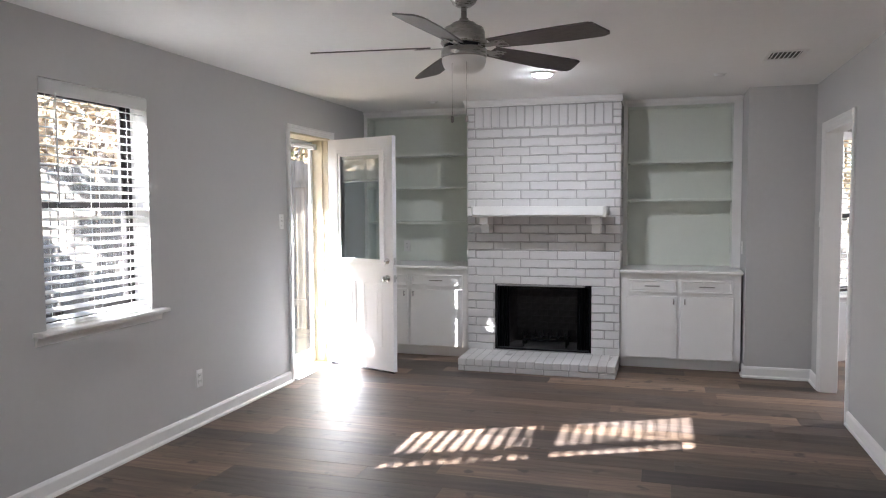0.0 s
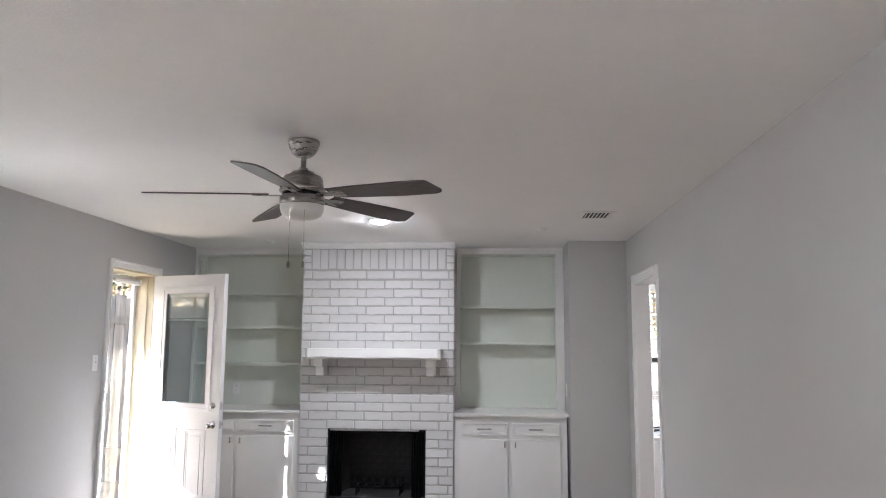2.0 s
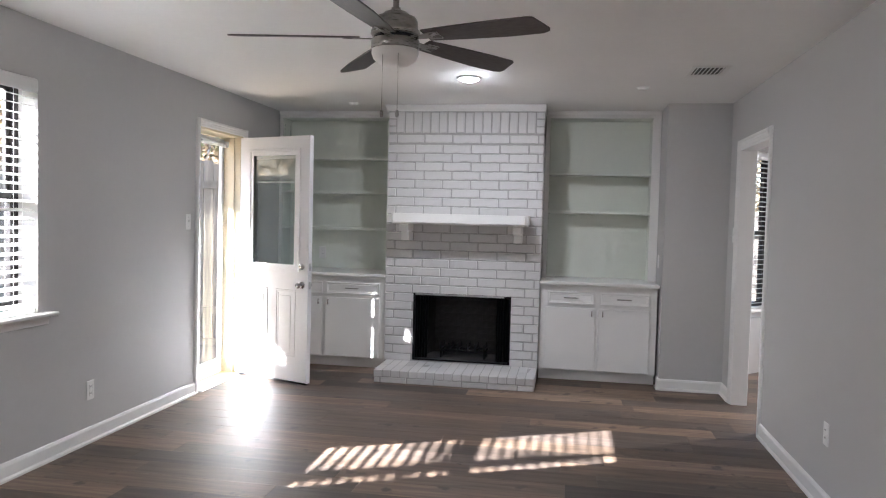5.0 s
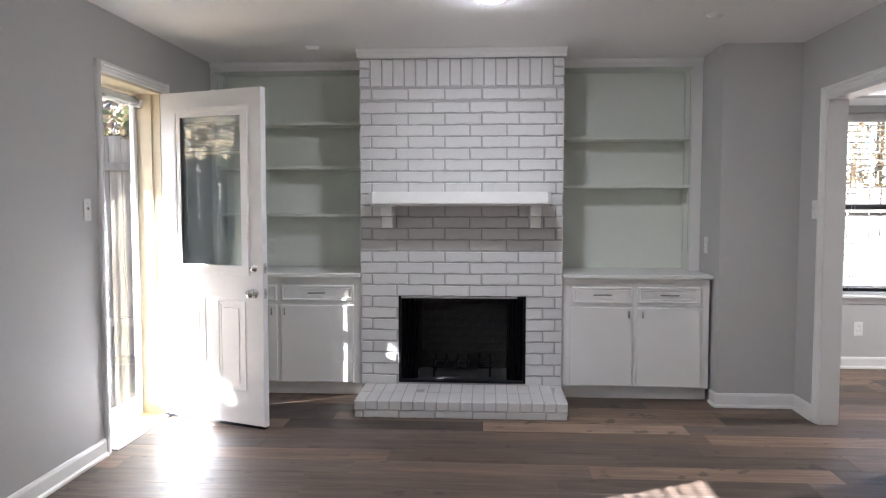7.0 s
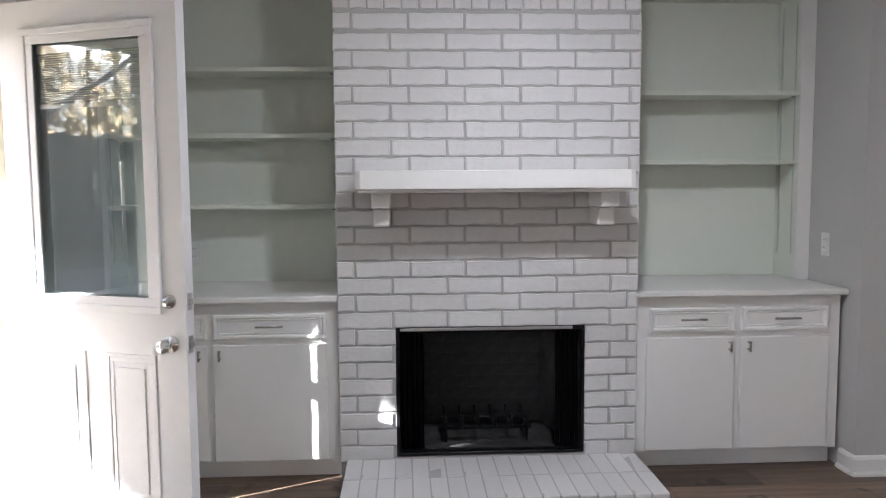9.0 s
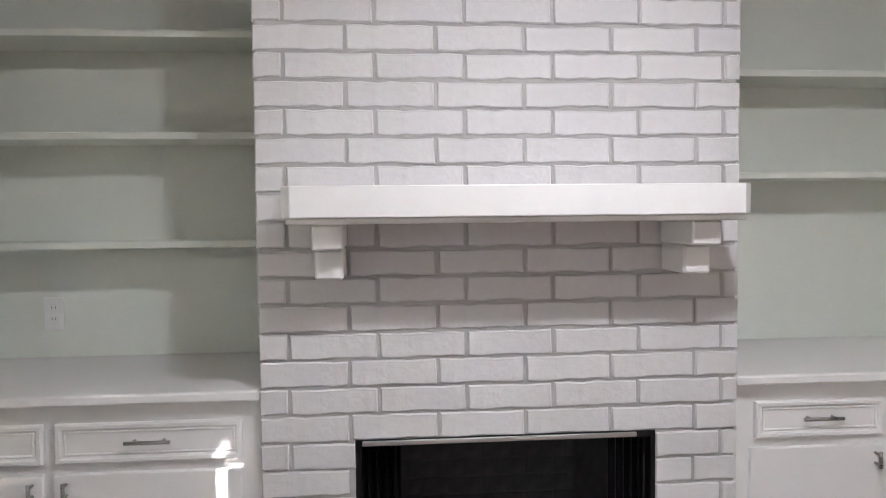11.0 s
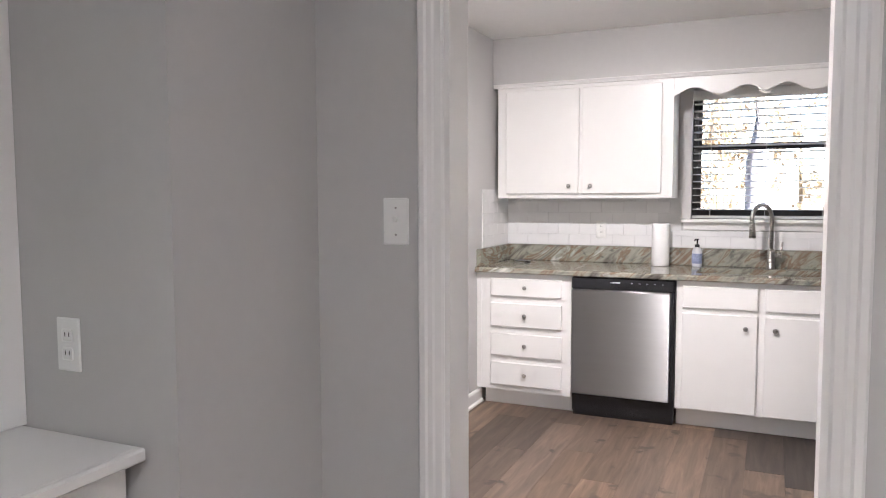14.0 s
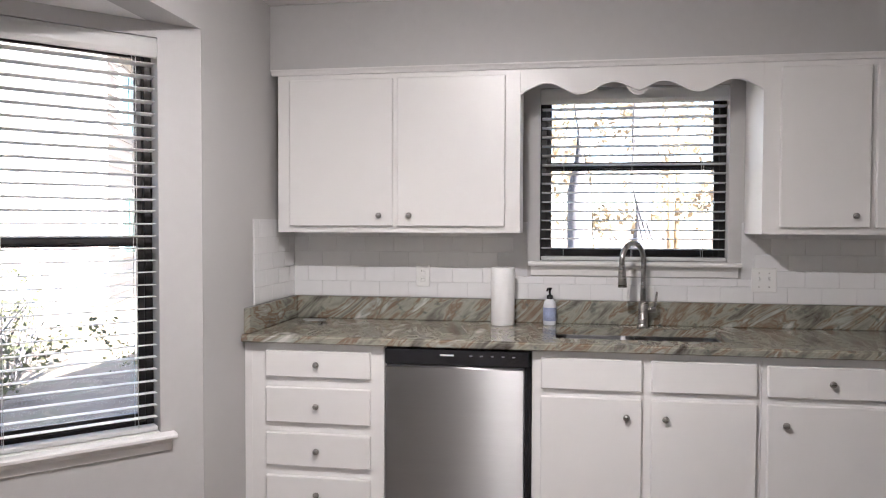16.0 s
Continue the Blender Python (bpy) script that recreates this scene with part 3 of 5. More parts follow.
for nm, y0, y1 in (("side_jamb", DOOR_Y0, DOOR_Y0 + 0.016), ("side_jamb", DOOR_Y1 - 0.048, DOOR_Y1)):
    part(nm, solid(-0.2, -0.003, y0, y1, 0.0, DOOR_H), JAMB, frame_in)
    s = 1 if y0 == DOOR_Y0 else -1
    ym = y1 if s > 0 else y0
    part("door_stop", solid(-0.12, -0.055, ym, ym + 0.012 * s, 0.0, DOOR_H - 0.016), JAMB, frame_in)
part("head_jamb", solid(-0.2, -0.003, DOOR_Y0 + 0.016, DOOR_Y1 - 0.016, DOOR_H - 0.016, DOOR_H), JAMB, frame_in)
part("threshold", solid(-0.2, -0.02, DOOR_Y0 + 0.016, DOOR_Y1 - 0.016, -0.008, 0.012, 0.004), THRESH, frame_in, "yellowed wooden threshold")
part("threshold_plate", solid(-0.02, 0.035, DOOR_Y0 + 0.017, DOOR_Y1 - 0.017, 0.0, 0.01, 0.003), ALU, frame_in, "ribbed aluminium threshold plate")

storm = thing("storm_door", "closed white aluminium storm door with full glass", "storm door", at=(-0.17, -0.8, 0))
y0, y1, zt = DOOR_Y0 + 0.03, DOOR_Y1 - 0.03, DOOR_H - 0.03
sb = bmesh.new()
for a in ((y0, y0 + 0.055, 0.014, zt), (y1 - 0.055, y1, 0.014, zt), (y0 + 0.055, y1 - 0.055, 0.014, 0.13), (y0 + 0.055, y1 - 0.055, zt - 0.06, zt)):
    box(sb, -0.185, -0.155, a[0], a[1], a[2], a[3], 0.003)
part("stile_frame", sb, STORM, storm)
g = part("pane", solid(-0.172, -0.168, y0 + 0.055, y1 - 0.055, 0.13, zt - 0.06), GLASS, storm, "clear glass pane")
g.visible_shadow = False
part("closer_tube", tube(bmesh.new(), [(-0.125, y1 - 0.06, zt - 0.045), (-0.13, y0 + 0.25, zt - 0.045)], 0.016, 12), STORM, storm, "white pneumatic closer")
part("closer_rod", tube(bmesh.new(), [(-0.13, y0 + 0.25, zt - 0.045), (-0.14, y0 + 0.1, zt - 0.045)], 0.005, 8), CHROME, storm)
part("closer_bracket", solid(-0.155, -0.105, y1 - 0.07, y1 - 0.03, zt - 0.07, zt - 0.02, 0.003), STORM, storm)

LEAF_W, LEAF_H = 0.767, 2.02
M_LEAF = pose(0.015, -0.518, 0.02, 0, 0, -20.4)
leaf = thing("back_door", "white half-glass door standing open into the room", "door", m=M_LEAF)
LB, LT, LL, LR = 0.93, 1.90, 0.125, 0.655
lb = bmesh.new()
for a in ((0, LL, 0, LEAF_H), (LR, LEAF_W, 0, LEAF_H), (LL, LR, 0, LB), (LL, LR, LT, LEAF_H)):
    box(lb, a[0], a[1], 0, 0.044, a[2], a[3])
bmesh.ops.remove_doubles(lb, verts=lb.verts, dist=1e-5)
part("slab", lb, DOORW, leaf, local=True)


def ring_moulding(bm, x0, x1, z0, z1, y, w, h, s=-1):
    """A moulded rectangle standing h proud of the plane y."""
    for i, (o, d) in enumerate(((0, h), (w * 0.45, h * 0.55))):
        a0, a1, b0, b1 = x0 + o, x1 - o, z0 + o, z1 - o
        ww = w * 0.45 if i == 0 else w * 0.55
        for q in ((a0, a1, b0, b0 + ww), (a0, a1, b1 - ww, b1), (a0, a0 + ww, b0 + ww, b1 - ww), (a1 - ww, a1, b0 + ww, b1 - ww)):
            box(bm, q[0], q[1], y, y + s * d, q[2], q[3], min(0.002, d * 0.4))
    return bm


for side, yy in ((-1, 0.0), (1, 0.044)):
    part("lite_frame", ring_moulding(bmesh.new(), LL - 0.02, LR + 0.02, LB - 0.02, LT + 0.02, yy, 0.055, 0.014, side), DOORW, leaf, "white moulded glazing frame", local=True)
    for x0, x1 in ((0.125, 0.335), (0.425, 0.64)):
        pn = ring_moulding(bmesh.new(), x0, x1, 0.2, 0.76, yy, 0.03, 0.006, side)
        box(pn, x0 + 0.05, x1 - 0.05, yy, yy + side * 0.005, 0.25, 0.71, 0.002)
        part("panel", pn, DOORW, leaf, "raised panel", local=True)
for yy in (0.012, 0.03):
    g = part("pane", solid(LL, LR, yy, yy + 0.003, LB, LT), DGLASS, leaf, "clear door glass", local=True)
    g.visible_shadow = False
mb = part("mini_blind", solid(LL + 0.03, LR - 0.03, 0.017, 0.026, LT - 0.065, LT - 0.037), BLIND, leaf, "raised mini blind between the panes", local=True)
sm = mesh_of(solid(LL + 0.035, LR - 0.035, -0.004, 0.004, -0.0012, 0.0012), "slat", BLIND)
for k in range(22):
    share("slat", sm, mb, pose(0, 0.0215, LT - 0.072 - k * 0.0078, 30))
part("blind_bottom_rail", solid(LL + 0.033, LR - 0.033, 0.017, 0.026, LT - 0.262, LT - 0.247), BLIND, mb, local=True)
for k, (z, r) in enumerate(((0.955, 0.024), (0.805, 0.03))):
    for side, yy in ((-1, 0.0), (1, 0.044)):
        m = pose(0.705, yy, z, 90 if side < 0 else -90)
        prof = [(0, 0.062), (r * 0.6, 0.062), (r * 0.85, 0.05), (r * 0.8, 0.036), (0.012, 0.026), (0.012, 0.008), (r, 0.007), (r, 0), (0, 0)] if k else [(0, 0.026), (r * 0.62, 0.026), (r * 0.7, 0.01), (r, 0.008), (r, 0), (0, 0)]
        part("knob" if k else "deadbolt", lathe(bmesh.new(), prof, 24, m), CHROME, leaf, "satin chrome knob" if k else "satin chrome deadbolt", local=True)
    part("latch_plate", solid(LEAF_W - 0.001, LEAF_W + 0.0015, 0.01, 0.034, z - 0.03, z + 0.03), ALU, leaf, local=True)
    part("latch_bolt", solid(LEAF_W, LEAF_W + 0.012, 0.015, 0.029, z - 0.012, z + 0.012, 0.003), ALU, leaf, local=True)
for z in (0.2, 1.0, 1.8):
    part("hinge", lathe(bmesh.new(), [(0, 0), (0.006, 0), (0.006, 0.09), (0, 0.09)], 12, pose(-0.004, 0.047, z)), ALU, leaf, local=True)
part("sweep", solid(0.002, LEAF_W - 0.002, -0.001, 0.03, -0.012, 0.004), BLACKP, leaf, "black rubber door sweep", local=True)

# ---- fireplace ----
FX0, FX1, FBX0, FBX1, FBZ0, FBZ1 = 1.180, 2.572, 1.444, 2.325, 0.115, 0.722
fire = thing("fireplace", "white painted brick fireplace with a raised hearth", "fireplace", at=(1.876, 0, 0))
core = bmesh.new()
R = 0.0075
for a in ((FX0 + R, FBX0, 0, CEIL_Z), (FBX1, FX1 - R, 0, CEIL_Z), (FBX0, FBX1, FBZ1, CEIL_Z), (FBX0, FBX1, 0, FBZ0 - 0.005)):
    box(core, a[0], a[1], R, NICHE_Y - 0.002, a[2], a[3])
bmesh.ops.remove_doubles(core, verts=core.verts, dist=1e-5)
part("chimney_core", core, MORTAR, fire, "painted mortar bed")
C, L, J = 0.0766, 0.252, 0.009
brick_rnd = random.Random(5)
BRICK_MESHES = {}


def brick_mesh(l, h, d):
    """A brick with chamfered, slightly uneven front edges, shared between alike ones; the front is at y 0."""
    key = (round(l, 3), round(h, 3), round(d, 3), brick_rnd.randrange(3))
    if key not in BRICK_MESHES:
        bm = bmesh.new()
        r = random.Random(str(key))
        e = lambda k: r.uniform(-k, k)
        n = max(2, int(l / 0.04))
        at = [l * k / n for k in range(n + 1)]
        c = 0.0035
        loop = [(x, 0.0) for x in at] + [(x, h) for x in at[::-1]]
        back = [bm.verts.new((x, d, z)) for x, z in loop]
        wob = [(e(0.0014), e(0.0026)) for _ in loop]
        mid = [bm.verts.new((x + a, 0.005, z + b)) for (x, z), (a, b) in zip(loop, wob)]
        fr = [bm.verts.new((min(max(x, c), l - c) + a, e(0.0011), (c if z < h / 2 else h - c) + b)) for (x, z), (a, b) in zip(loop, wob)]
        k = len(loop)
        for i in range(k):
            q = (i + 1) % k
            bm.faces.new((mid[i], mid[q], fr[q], fr[i]))
            bm.faces.new((back[i], back[q], mid[q], mid[i]))
        for i in range(n):
            bm.faces.new((fr[i], fr[i + 1], fr[k - 2 - i], fr[k - 1 - i]))
        bmesh.ops.recalc_face_normals(bm, faces=bm.faces)
        BRICK_MESHES[key] = mesh_of(bm, "brick", BRICK)
    return BRICK_MESHES[key]


FIRE_INV = ORIGIN[fire.name].inverted()


def lay(l, h, d, m, parent):
    q = brick_rnd.uniform
    share("brick", brick_mesh(l, h, d), parent, ORIGIN[parent.name].inverted() @ m @ pose(q(-0.0006, 0.0006), q(-0.0022, 0.0012), q(-0.0008, 0.0008), q(-0.3, 0.3), q(-0.25, 0.25), q(-0.3, 0.3)))


TOP_Z = 2.152
C = 0.0785
for row in range(-8, 18):
    z = 0.724 + row * C + (0.01 if row == 17 else 0)
    first = 0.252 if row % 2 == 0 else 0.082
    xs = [0.0, *[first + k * L for k in range(7) if 0.03 < first + k * L < 1.392 - 0.035], 1.392]
    segs = [(FX0 + a, FX0 + b) for a, b in zip(xs, xs[1:])]
    if row < 0:
        cut = []
        for a, b in segs:
            if b <= FBX0 + 0.03:
                cut.append((a, b))
            elif a < FBX0 - 0.03:
                cut.append((a, FBX0 + J / 2))
            if a >= FBX1 - 0.03 and b > FBX1 + 0.03:
                cut.append((a, b))
            elif a < FBX1 and b > FBX1 + 0.03:
                cut.append((FBX1 - J / 2, b))
        segs = cut
    for a, b in segs:
        a2 = a + (J / 2 if a > FX0 + 0.001 else 0)
        b2 = b - (J / 2 if b < FX1 - 0.001 else 0)
        lay(b2 - a2, C - J, 0.05, pose(a2, 0, z), fire)
    # headers that turn the corner
    for sx, x in ((1, FX1), (-1, FX0)):
        y = 0.052
        for l in ((0.1, 0.2) if row % 2 else (0.2, 0.1)):
            mm = pose(x, y, z, 0, 0, 90) if sx > 0 else pose(x, y + l, z, 0, 0, -90)
            if y + l < 0.37:
                lay(l, C - J, 0.008, mm, fire)
            y += l + J
# soldier course on top, with stacked ends
n = 16
w = (1.392 - 0.15) / n
for k in range(n):
    lay(w - J * 0.8, 0.183, 0.05, pose(FX0 + 0.075 + k * w + J * 0.4, 0, TOP_Z + J / 2), fire)
for x in (FX0, FX1 - 0.07):
    for k in range(3):
        lay(0.07, 0.055, 0.05, pose(x, 0, TOP_Z + J / 2 + k * 0.0635), fire)
# crown board under the ceiling
crown = [(0, 0), (0.03, 0), (0.034, 0.012), (0.05, 0.026), (0.066, 0.034), (0.076, 0.046), (0.078, 0.0525), (0, 0.0525)]
cb = bmesh.new()
extrude_profile(cb, crown, (FX0 - 0.012, -0.002, 2.345), (FX1 + 0.012, -0.002, 2.345), (0, -1, 0))
box(cb, FX0 - 0.012, FX0 - 0.0005, -0.002, 0.355, 2.345, CEIL_Z - 0.001)
box(cb, FX1 + 0.0005, FX1 + 0.012, -0.002, 0.355, 2.345, CEIL_Z - 0.001)
part("crown_moulding", cb, TRIM, fire, "white crown moulding")
# hearth
hearth = part("hearth_core", solid(1.218, 2.562, -0.462, R, 0.0, 0.1065), MORTAR, fire, "painted hearth bed")
for k, (a, b) in enumerate(((1.212, 1.27), (1.27, 1.50), (1.50, 1.73), (1.73, 1.97), (1.97, 2.18), (2.18, 2.43), (2.43, 2.568))):
    lay(b - a - J, 0.044, 0.05, pose(a + J / 2, -0.466, 0.001), hearth)
n = 18
w = 1.356 / n
for k in range(n):
    lay(w - J * 0.75, 0.057, 0.226, pose(1.212 + k * w + J * 0.35, -0.472, 0.052), hearth)
    lay(w - J * 0.75, 0.056, 0.226, pose(1.212 + k * w + J * 0.35, -0.240, 0.052), hearth)
for sx, x in ((1, 2.566), (-1, 1.214)):
    for y in (-0.41, -0.2):
        lay(0.19, 0.044, 0.008, pose(x, y, 0.001, 0, 0, 90) if sx > 0 else pose(x, y + 0.19, 0.001, 0, 0, -90), hearth)
# mantel on two corbels of two bricks
mt = bmesh.new()
CH = 0.024
extrude_profile(mt, [(1.285, 0.0), (1.285, -0.29 + CH), (1.285 + CH, -0.29), (2.469 - CH, -0.29), (2.469, -0.29 + CH), (2.469, 0.0)], (0, 0, 1.358), (0, 0, 1.436), (1, 0, 0), (0, 1, 0))
bmesh.ops.bevel(mt, geom=mt.edges[:], offset=0.003, segments=2, affect="EDGES", profile=0.5)
part("mantel_shelf", mt, TRIM, fire, "thick white mantel shelf with bevelled ends")
part("mantel_cleat", solid(1.296, 2.458, -0.272, 0.0, 1.342, 1.3575, 0.003), TRIM, fire, "narrow board under the mantel shelf")
for x in (1.351, 2.334):
    cbl = part("corbel", solid(x, x + 0.08, -0.225, 0.0, 1.277, 1.3415, 0.005), TRIM, fire, "stepped brick corbel")
    part("brick", solid(x + 0.003, x + 0.077, -0.165, 0.0, 1.197, 1.275, 0.006), TRIM, cbl)
# firebox
fb = bmesh.new()
D = 0.48
pts = [(FBX0, 0.012), (FBX0 + 0.12, D), (FBX1 - 0.12, D), (FBX1, 0.012)]
lo = [fb.verts.new((x, y, FBZ0)) for x, y in pts]
hi = [fb.verts.new((x, y, FBZ1)) for x, y in pts]
for k in range(3):
    fb.faces.new((lo[k], lo[k + 1], hi[k + 1], hi[k]))
fb.faces.new(lo)
fb.faces.new(hi)
bmesh.ops.recalc_face_normals(fb, faces=fb.faces)
bmesh.ops.solidify(fb, geom=fb.faces[:], thickness=0.004)
part("firebox", fb, SOOT, fire, "sooty black firebox")
fbm = mesh_of(solid(0, 0.1, -0.004, 0, 0, 0.055, 0.002), "firebrick", SOOT)
for r in range(9):
    for k in range(6):
        share("firebrick", fbm, fire, FIRE_INV @ pose(FBX0 + 0.13 + k * 0.105 + (0.05 if r % 2 else 0) - 0.02, D - 0.006, FBZ0 + 0.012 + r * 0.062))
fs = bmesh.new()
for a in ((FBX0, FBX0 + 0.016, FBZ0, FBZ1), (FBX1 - 0.016, FBX1, FBZ0, FBZ1), (FBX0 + 0.016, FBX1 - 0.016, FBZ1 - 0.02, FBZ1), (FBX0 + 0.016, FBX1 - 0.016, FBZ0, FBZ0 + 0.014)):
    box(fs, a[0], a[1], 0.004, 0.05, a[2], a[3], 0.002)
part("fire_surround", fs, BLACK, fire, "black metal surround")
part("lintel_bar", solid(FBX0 + 0.02, FBX1 - 0.06, -0.006, 0.003, FBZ1 - 0.016, FBZ1 - 0.002, 0.002), ALU, fire, "narrow bare metal lintel edge")
part("curtain_rod", tube(bmesh.new(), [(FBX0 + 0.016, 0.06, FBZ1 - 0.035), (FBX1 - 0.016, 0.06, FBZ1 - 0.035)], 0.004, 8), BLACK, fire)
for x0, s in ((FBX0 + 0.018, 1), (FBX1 - 0.018, -1)):
    cu = bmesh.new()
    prev = None
    for k in range(33):
        x = x0 + s * k * 0.0035
        y = 0.06 + 0.012 * math.sin(k * 0.9)
        pair = (cu.verts.new((x, y, FBZ0 + 0.016)), cu.verts.new((x, y, FBZ1 - 0.03)))
        if prev:
            cu.faces.new((prev[0], pair[0], pair[1], prev[1]))
        prev = pair
    bmesh.ops.solidify(cu, geom=cu.faces[:], thickness=0.0015)
    part("mesh_curtain", cu, BLACK, fire, "gathered black wire-mesh fire curtain")
grate = thing("fire_grate", "black iron log grate in the firebox", "fire grate", at=(1.88, 0.25, FBZ0))
for k in range(6):
    x = 1.68 + k * 0.08
    part("grate_bar", tube(bmesh.new(), [(x, 0.13, FBZ0 + 0.15), (x, 0.14, FBZ0 + 0.085), (x, 0.36, FBZ0 + 0.085), (x, 0.37, FBZ0 + 0.13)], 0.008, 6), BLACK, grate)
for y in (0.17, 0.33):
    part("grate_rail", tube(bmesh.new(), [(1.66, y, FBZ0 + 0.075), (2.1, y, FBZ0 + 0.075)], 0.008, 6), BLACK, grate)
    for x in (1.68, 2.08):
        part("leg", tube(bmesh.new(), [(x, y, FBZ0), (x, y, FBZ0 + 0.075)], 0.008, 6), BLACK, grate)


# ---- built-in shelves and base cabinets ----
def bar_pull(parent, x, y, z, length, horizontal=True, way=(0, -1, 0)):
    """A nickel bar on two posts, standing out of the front along way."""
    w = Vector(way)
    side = Vector((-w.y, w.x, 0)) if horizontal else Vector((0, 0, 1))
    c = Vector((x, y, z)) + w * 0.026
    p = part("pull", tube(bmesh.new(), [c - side * length / 2, c + side * length / 2], 0.0055, 10), NICKEL, parent, "brushed nickel bar pull")
    for s in (-0.32, 0.32):
        q = c + side * length * s
        part("post", tube(bmesh.new(), [q - w * 0.026, q], 0.0045, 8), NICKEL, p)


def frame_ring(x0, x1, z0, z1, y, prof):
    """A moulding swept round a rectangle, mitred at the corners: prof holds (inset, height) pairs."""
    bm = bmesh.new()
    rows = [[bm.verts.new((a, y - h, b)) for a, b in ((x0 + o, z0 + o), (x1 - o, z0 + o), (x1 - o, z1 - o), (x0 + o, z1 - o))] for o, h in prof]
    for p, q in zip(rows, rows[1:] + rows[:1]):
        for k in range(4):
            bm.faces.new((p[k], p[(k + 1) % 4], q[(k + 1) % 4], q[k]))
    bmesh.ops.recalc_face_normals(bm, faces=bm.faces)
    return bm


DRAWER_MOULD = [(0, 0), (0, 0.006), (0.004, 0.01), (0.013, 0.01), (0.018, 0.006), (0.0195, 0.002), (0.021, 0.002), (0.023, 0.005), (0.026, 0.005), (0.029, 0.0005), (0.029, 0)]


def base_cabinet(x0, x1, fronts, drawers, label):
    cab = thing("base_cabinet", label, "cabinet", group="built-in base cabinets", at=((x0 + x1) / 2, 0.3, 0))
    body = bmesh.new()
    box(body, x0, x1, 0.041, NICHE_Y - 0.003, 0.092, 0.848)
    part("body", body, CAB, cab)
    part("toe_kick", solid(x0, x1, 0.1, 0.12, 0.0, 0.091), CAB, cab, "recessed toe kick")
    for k, (a, b) in enumerate(fronts):
        d = part("door", solid(a, b, 0.022, 0.04, 0.104, 0.648, 0.003), CAB, cab, "flat white door")
        bar_pull(d, b - 0.03 if k == 0 else a + 0.035, 0.022, 0.606, 0.05, False)
    for a, b in drawers:
        d = part("drawer_front", solid(a + 0.001, b - 0.001, 0.028, 0.040, 0.679, 0.789), CAB, cab, "moulded white drawer front")
        part("moulding", frame_ring(a, b, 0.678, 0.79, 0.0285, DRAWER_MOULD), CAB, d)
        bar_pull(d, (a + b) / 2 - 0.0, 0.027, 0.737, 0.125)
    return cab


base_cabinet(2.576, 3.572, ((2.626, 3.054), (3.082, 3.513)), ((2.642, 3.049), (3.087, 3.507)), "white painted built-in cabinet with two drawers and two doors")
base_cabinet(0.002, 1.176, ((0.05, 0.578), (0.605, 1.123)), ((0.06, 0.578), (0.612, 1.124)), "white painted built-in cabinet behind the open door")
for x0, x1 in ((2.573, 3.584), (0.002, 1.178)):
    top = thing("countertop", "white painted wood top of the built-in cabinet", "countertop", group="built-in cabinet tops", at=((x0 + x1) / 2, 0.3, 0.849))
    part("board", solid(x0, x1, 0.012, NICHE_Y - 0.002, 0.851, 0.8745, 0.002), CAB, top)
    part("nosing", solid(x0, x1, -0.008, 0.0115, 0.8475, 0.876, 0.005), CAB, top, "rounded front nosing")


def bookcase(x0, x1, shelves, stile_l, stile_r, label, standards):
    """Open shelves in a niche: face frame, side linings, back, shelves on standards."""
    bc = thing("bookcase", label, "bookcase", group="built-in bookcases", at=((x0 + x1) / 2, 0.45, 0.875))
    zb, zt = 0.876, CEIL_Z - 0.002
    part("back_panel", solid(x0, x1, NICHE_Y - 0.012, NICHE_Y - 0.002, zb, zt), NICHE, bc, "pale painted back panel")
    ff = bmesh.new()
    box(ff, x0, x0 + stile_l, 0.36, 0.38, zb, zt)
    box(ff, x1 - stile_r, x1, 0.36, 0.38, zb, zt)
    box(ff, x0 + stile_l, x1 - stile_r, 0.36, 0.38, 2.338, zt)
    part("face_frame", ff, CAB, bc, "white painted face frame")
    for a, b in ((x0, x0 + stile_l), (x1 - stile_r, x1)):
        part("side_lining", solid(a, b, 0.38, NICHE_Y - 0.012, zb, zt), NICHE, bc)
    part("top_lining", solid(x0 + stile_l, x1 - stile_r, 0.38, NICHE_Y - 0.012, 2.338, 2.35), NICHE, bc)
    extra = [(0, 0), (0.012, 0), (0.02, 0.02), (0.022, 0.03), (0, 0.03)]
    part("cornice", extrude_profile(bmesh.new(), extra, (x0, 0.36, zt - 0.03), (x1, 0.36, zt - 0.03), (0, -1, 0)), CAB, bc)
    for zz in shelves:
        part("shelf", solid(x0 + stile_l + 0.002, x1 - stile_r - 0.002, 0.364, NICHE_Y - 0.013, zz - 0.022, zz, 0.0015), NICHE, bc, "pale painted shelf board")
        for x in (x0 + stile_l + 0.004, x1 - stile_r - 0.022):
            part("shelf_clip", solid(x, x + 0.018, 0.40, 0.415, zz - 0.03, zz - 0.0225), NICKEL, bc)
    for x, s in ((x0 + stile_l, 1), (x1 - stile_r, -1)):
        if s not in standards:
            continue
        for y in (0.408, 0.545):
            st = part("shelf_standard", solid(x, x + s * 0.003, y - 0.008, y + 0.008, 1.0, 2.30), NICHE, bc, "slotted metal shelf standard")
            slots = bmesh.new()
            for k in range(100):
                zz = 1.008 + k * 0.0128
                box(slots, x + s * 0.0031, x + s * 0.0038, y - 0.0045, y + 0.0045, zz, zz + 0.0045)
            part("slot", slots, SLOT, st)
    return bc


bookcase(2.574, 3.590, (1.846, 1.497), 0.036, 0.071, "pale white built-in bookcase with two empty shelves", (1, -1))
bookcase(0.002, 1.178, (1.962, 1.637, 1.286), 0.03, 0.03, "pale white built-in bookcase with three empty shelves", (1,))

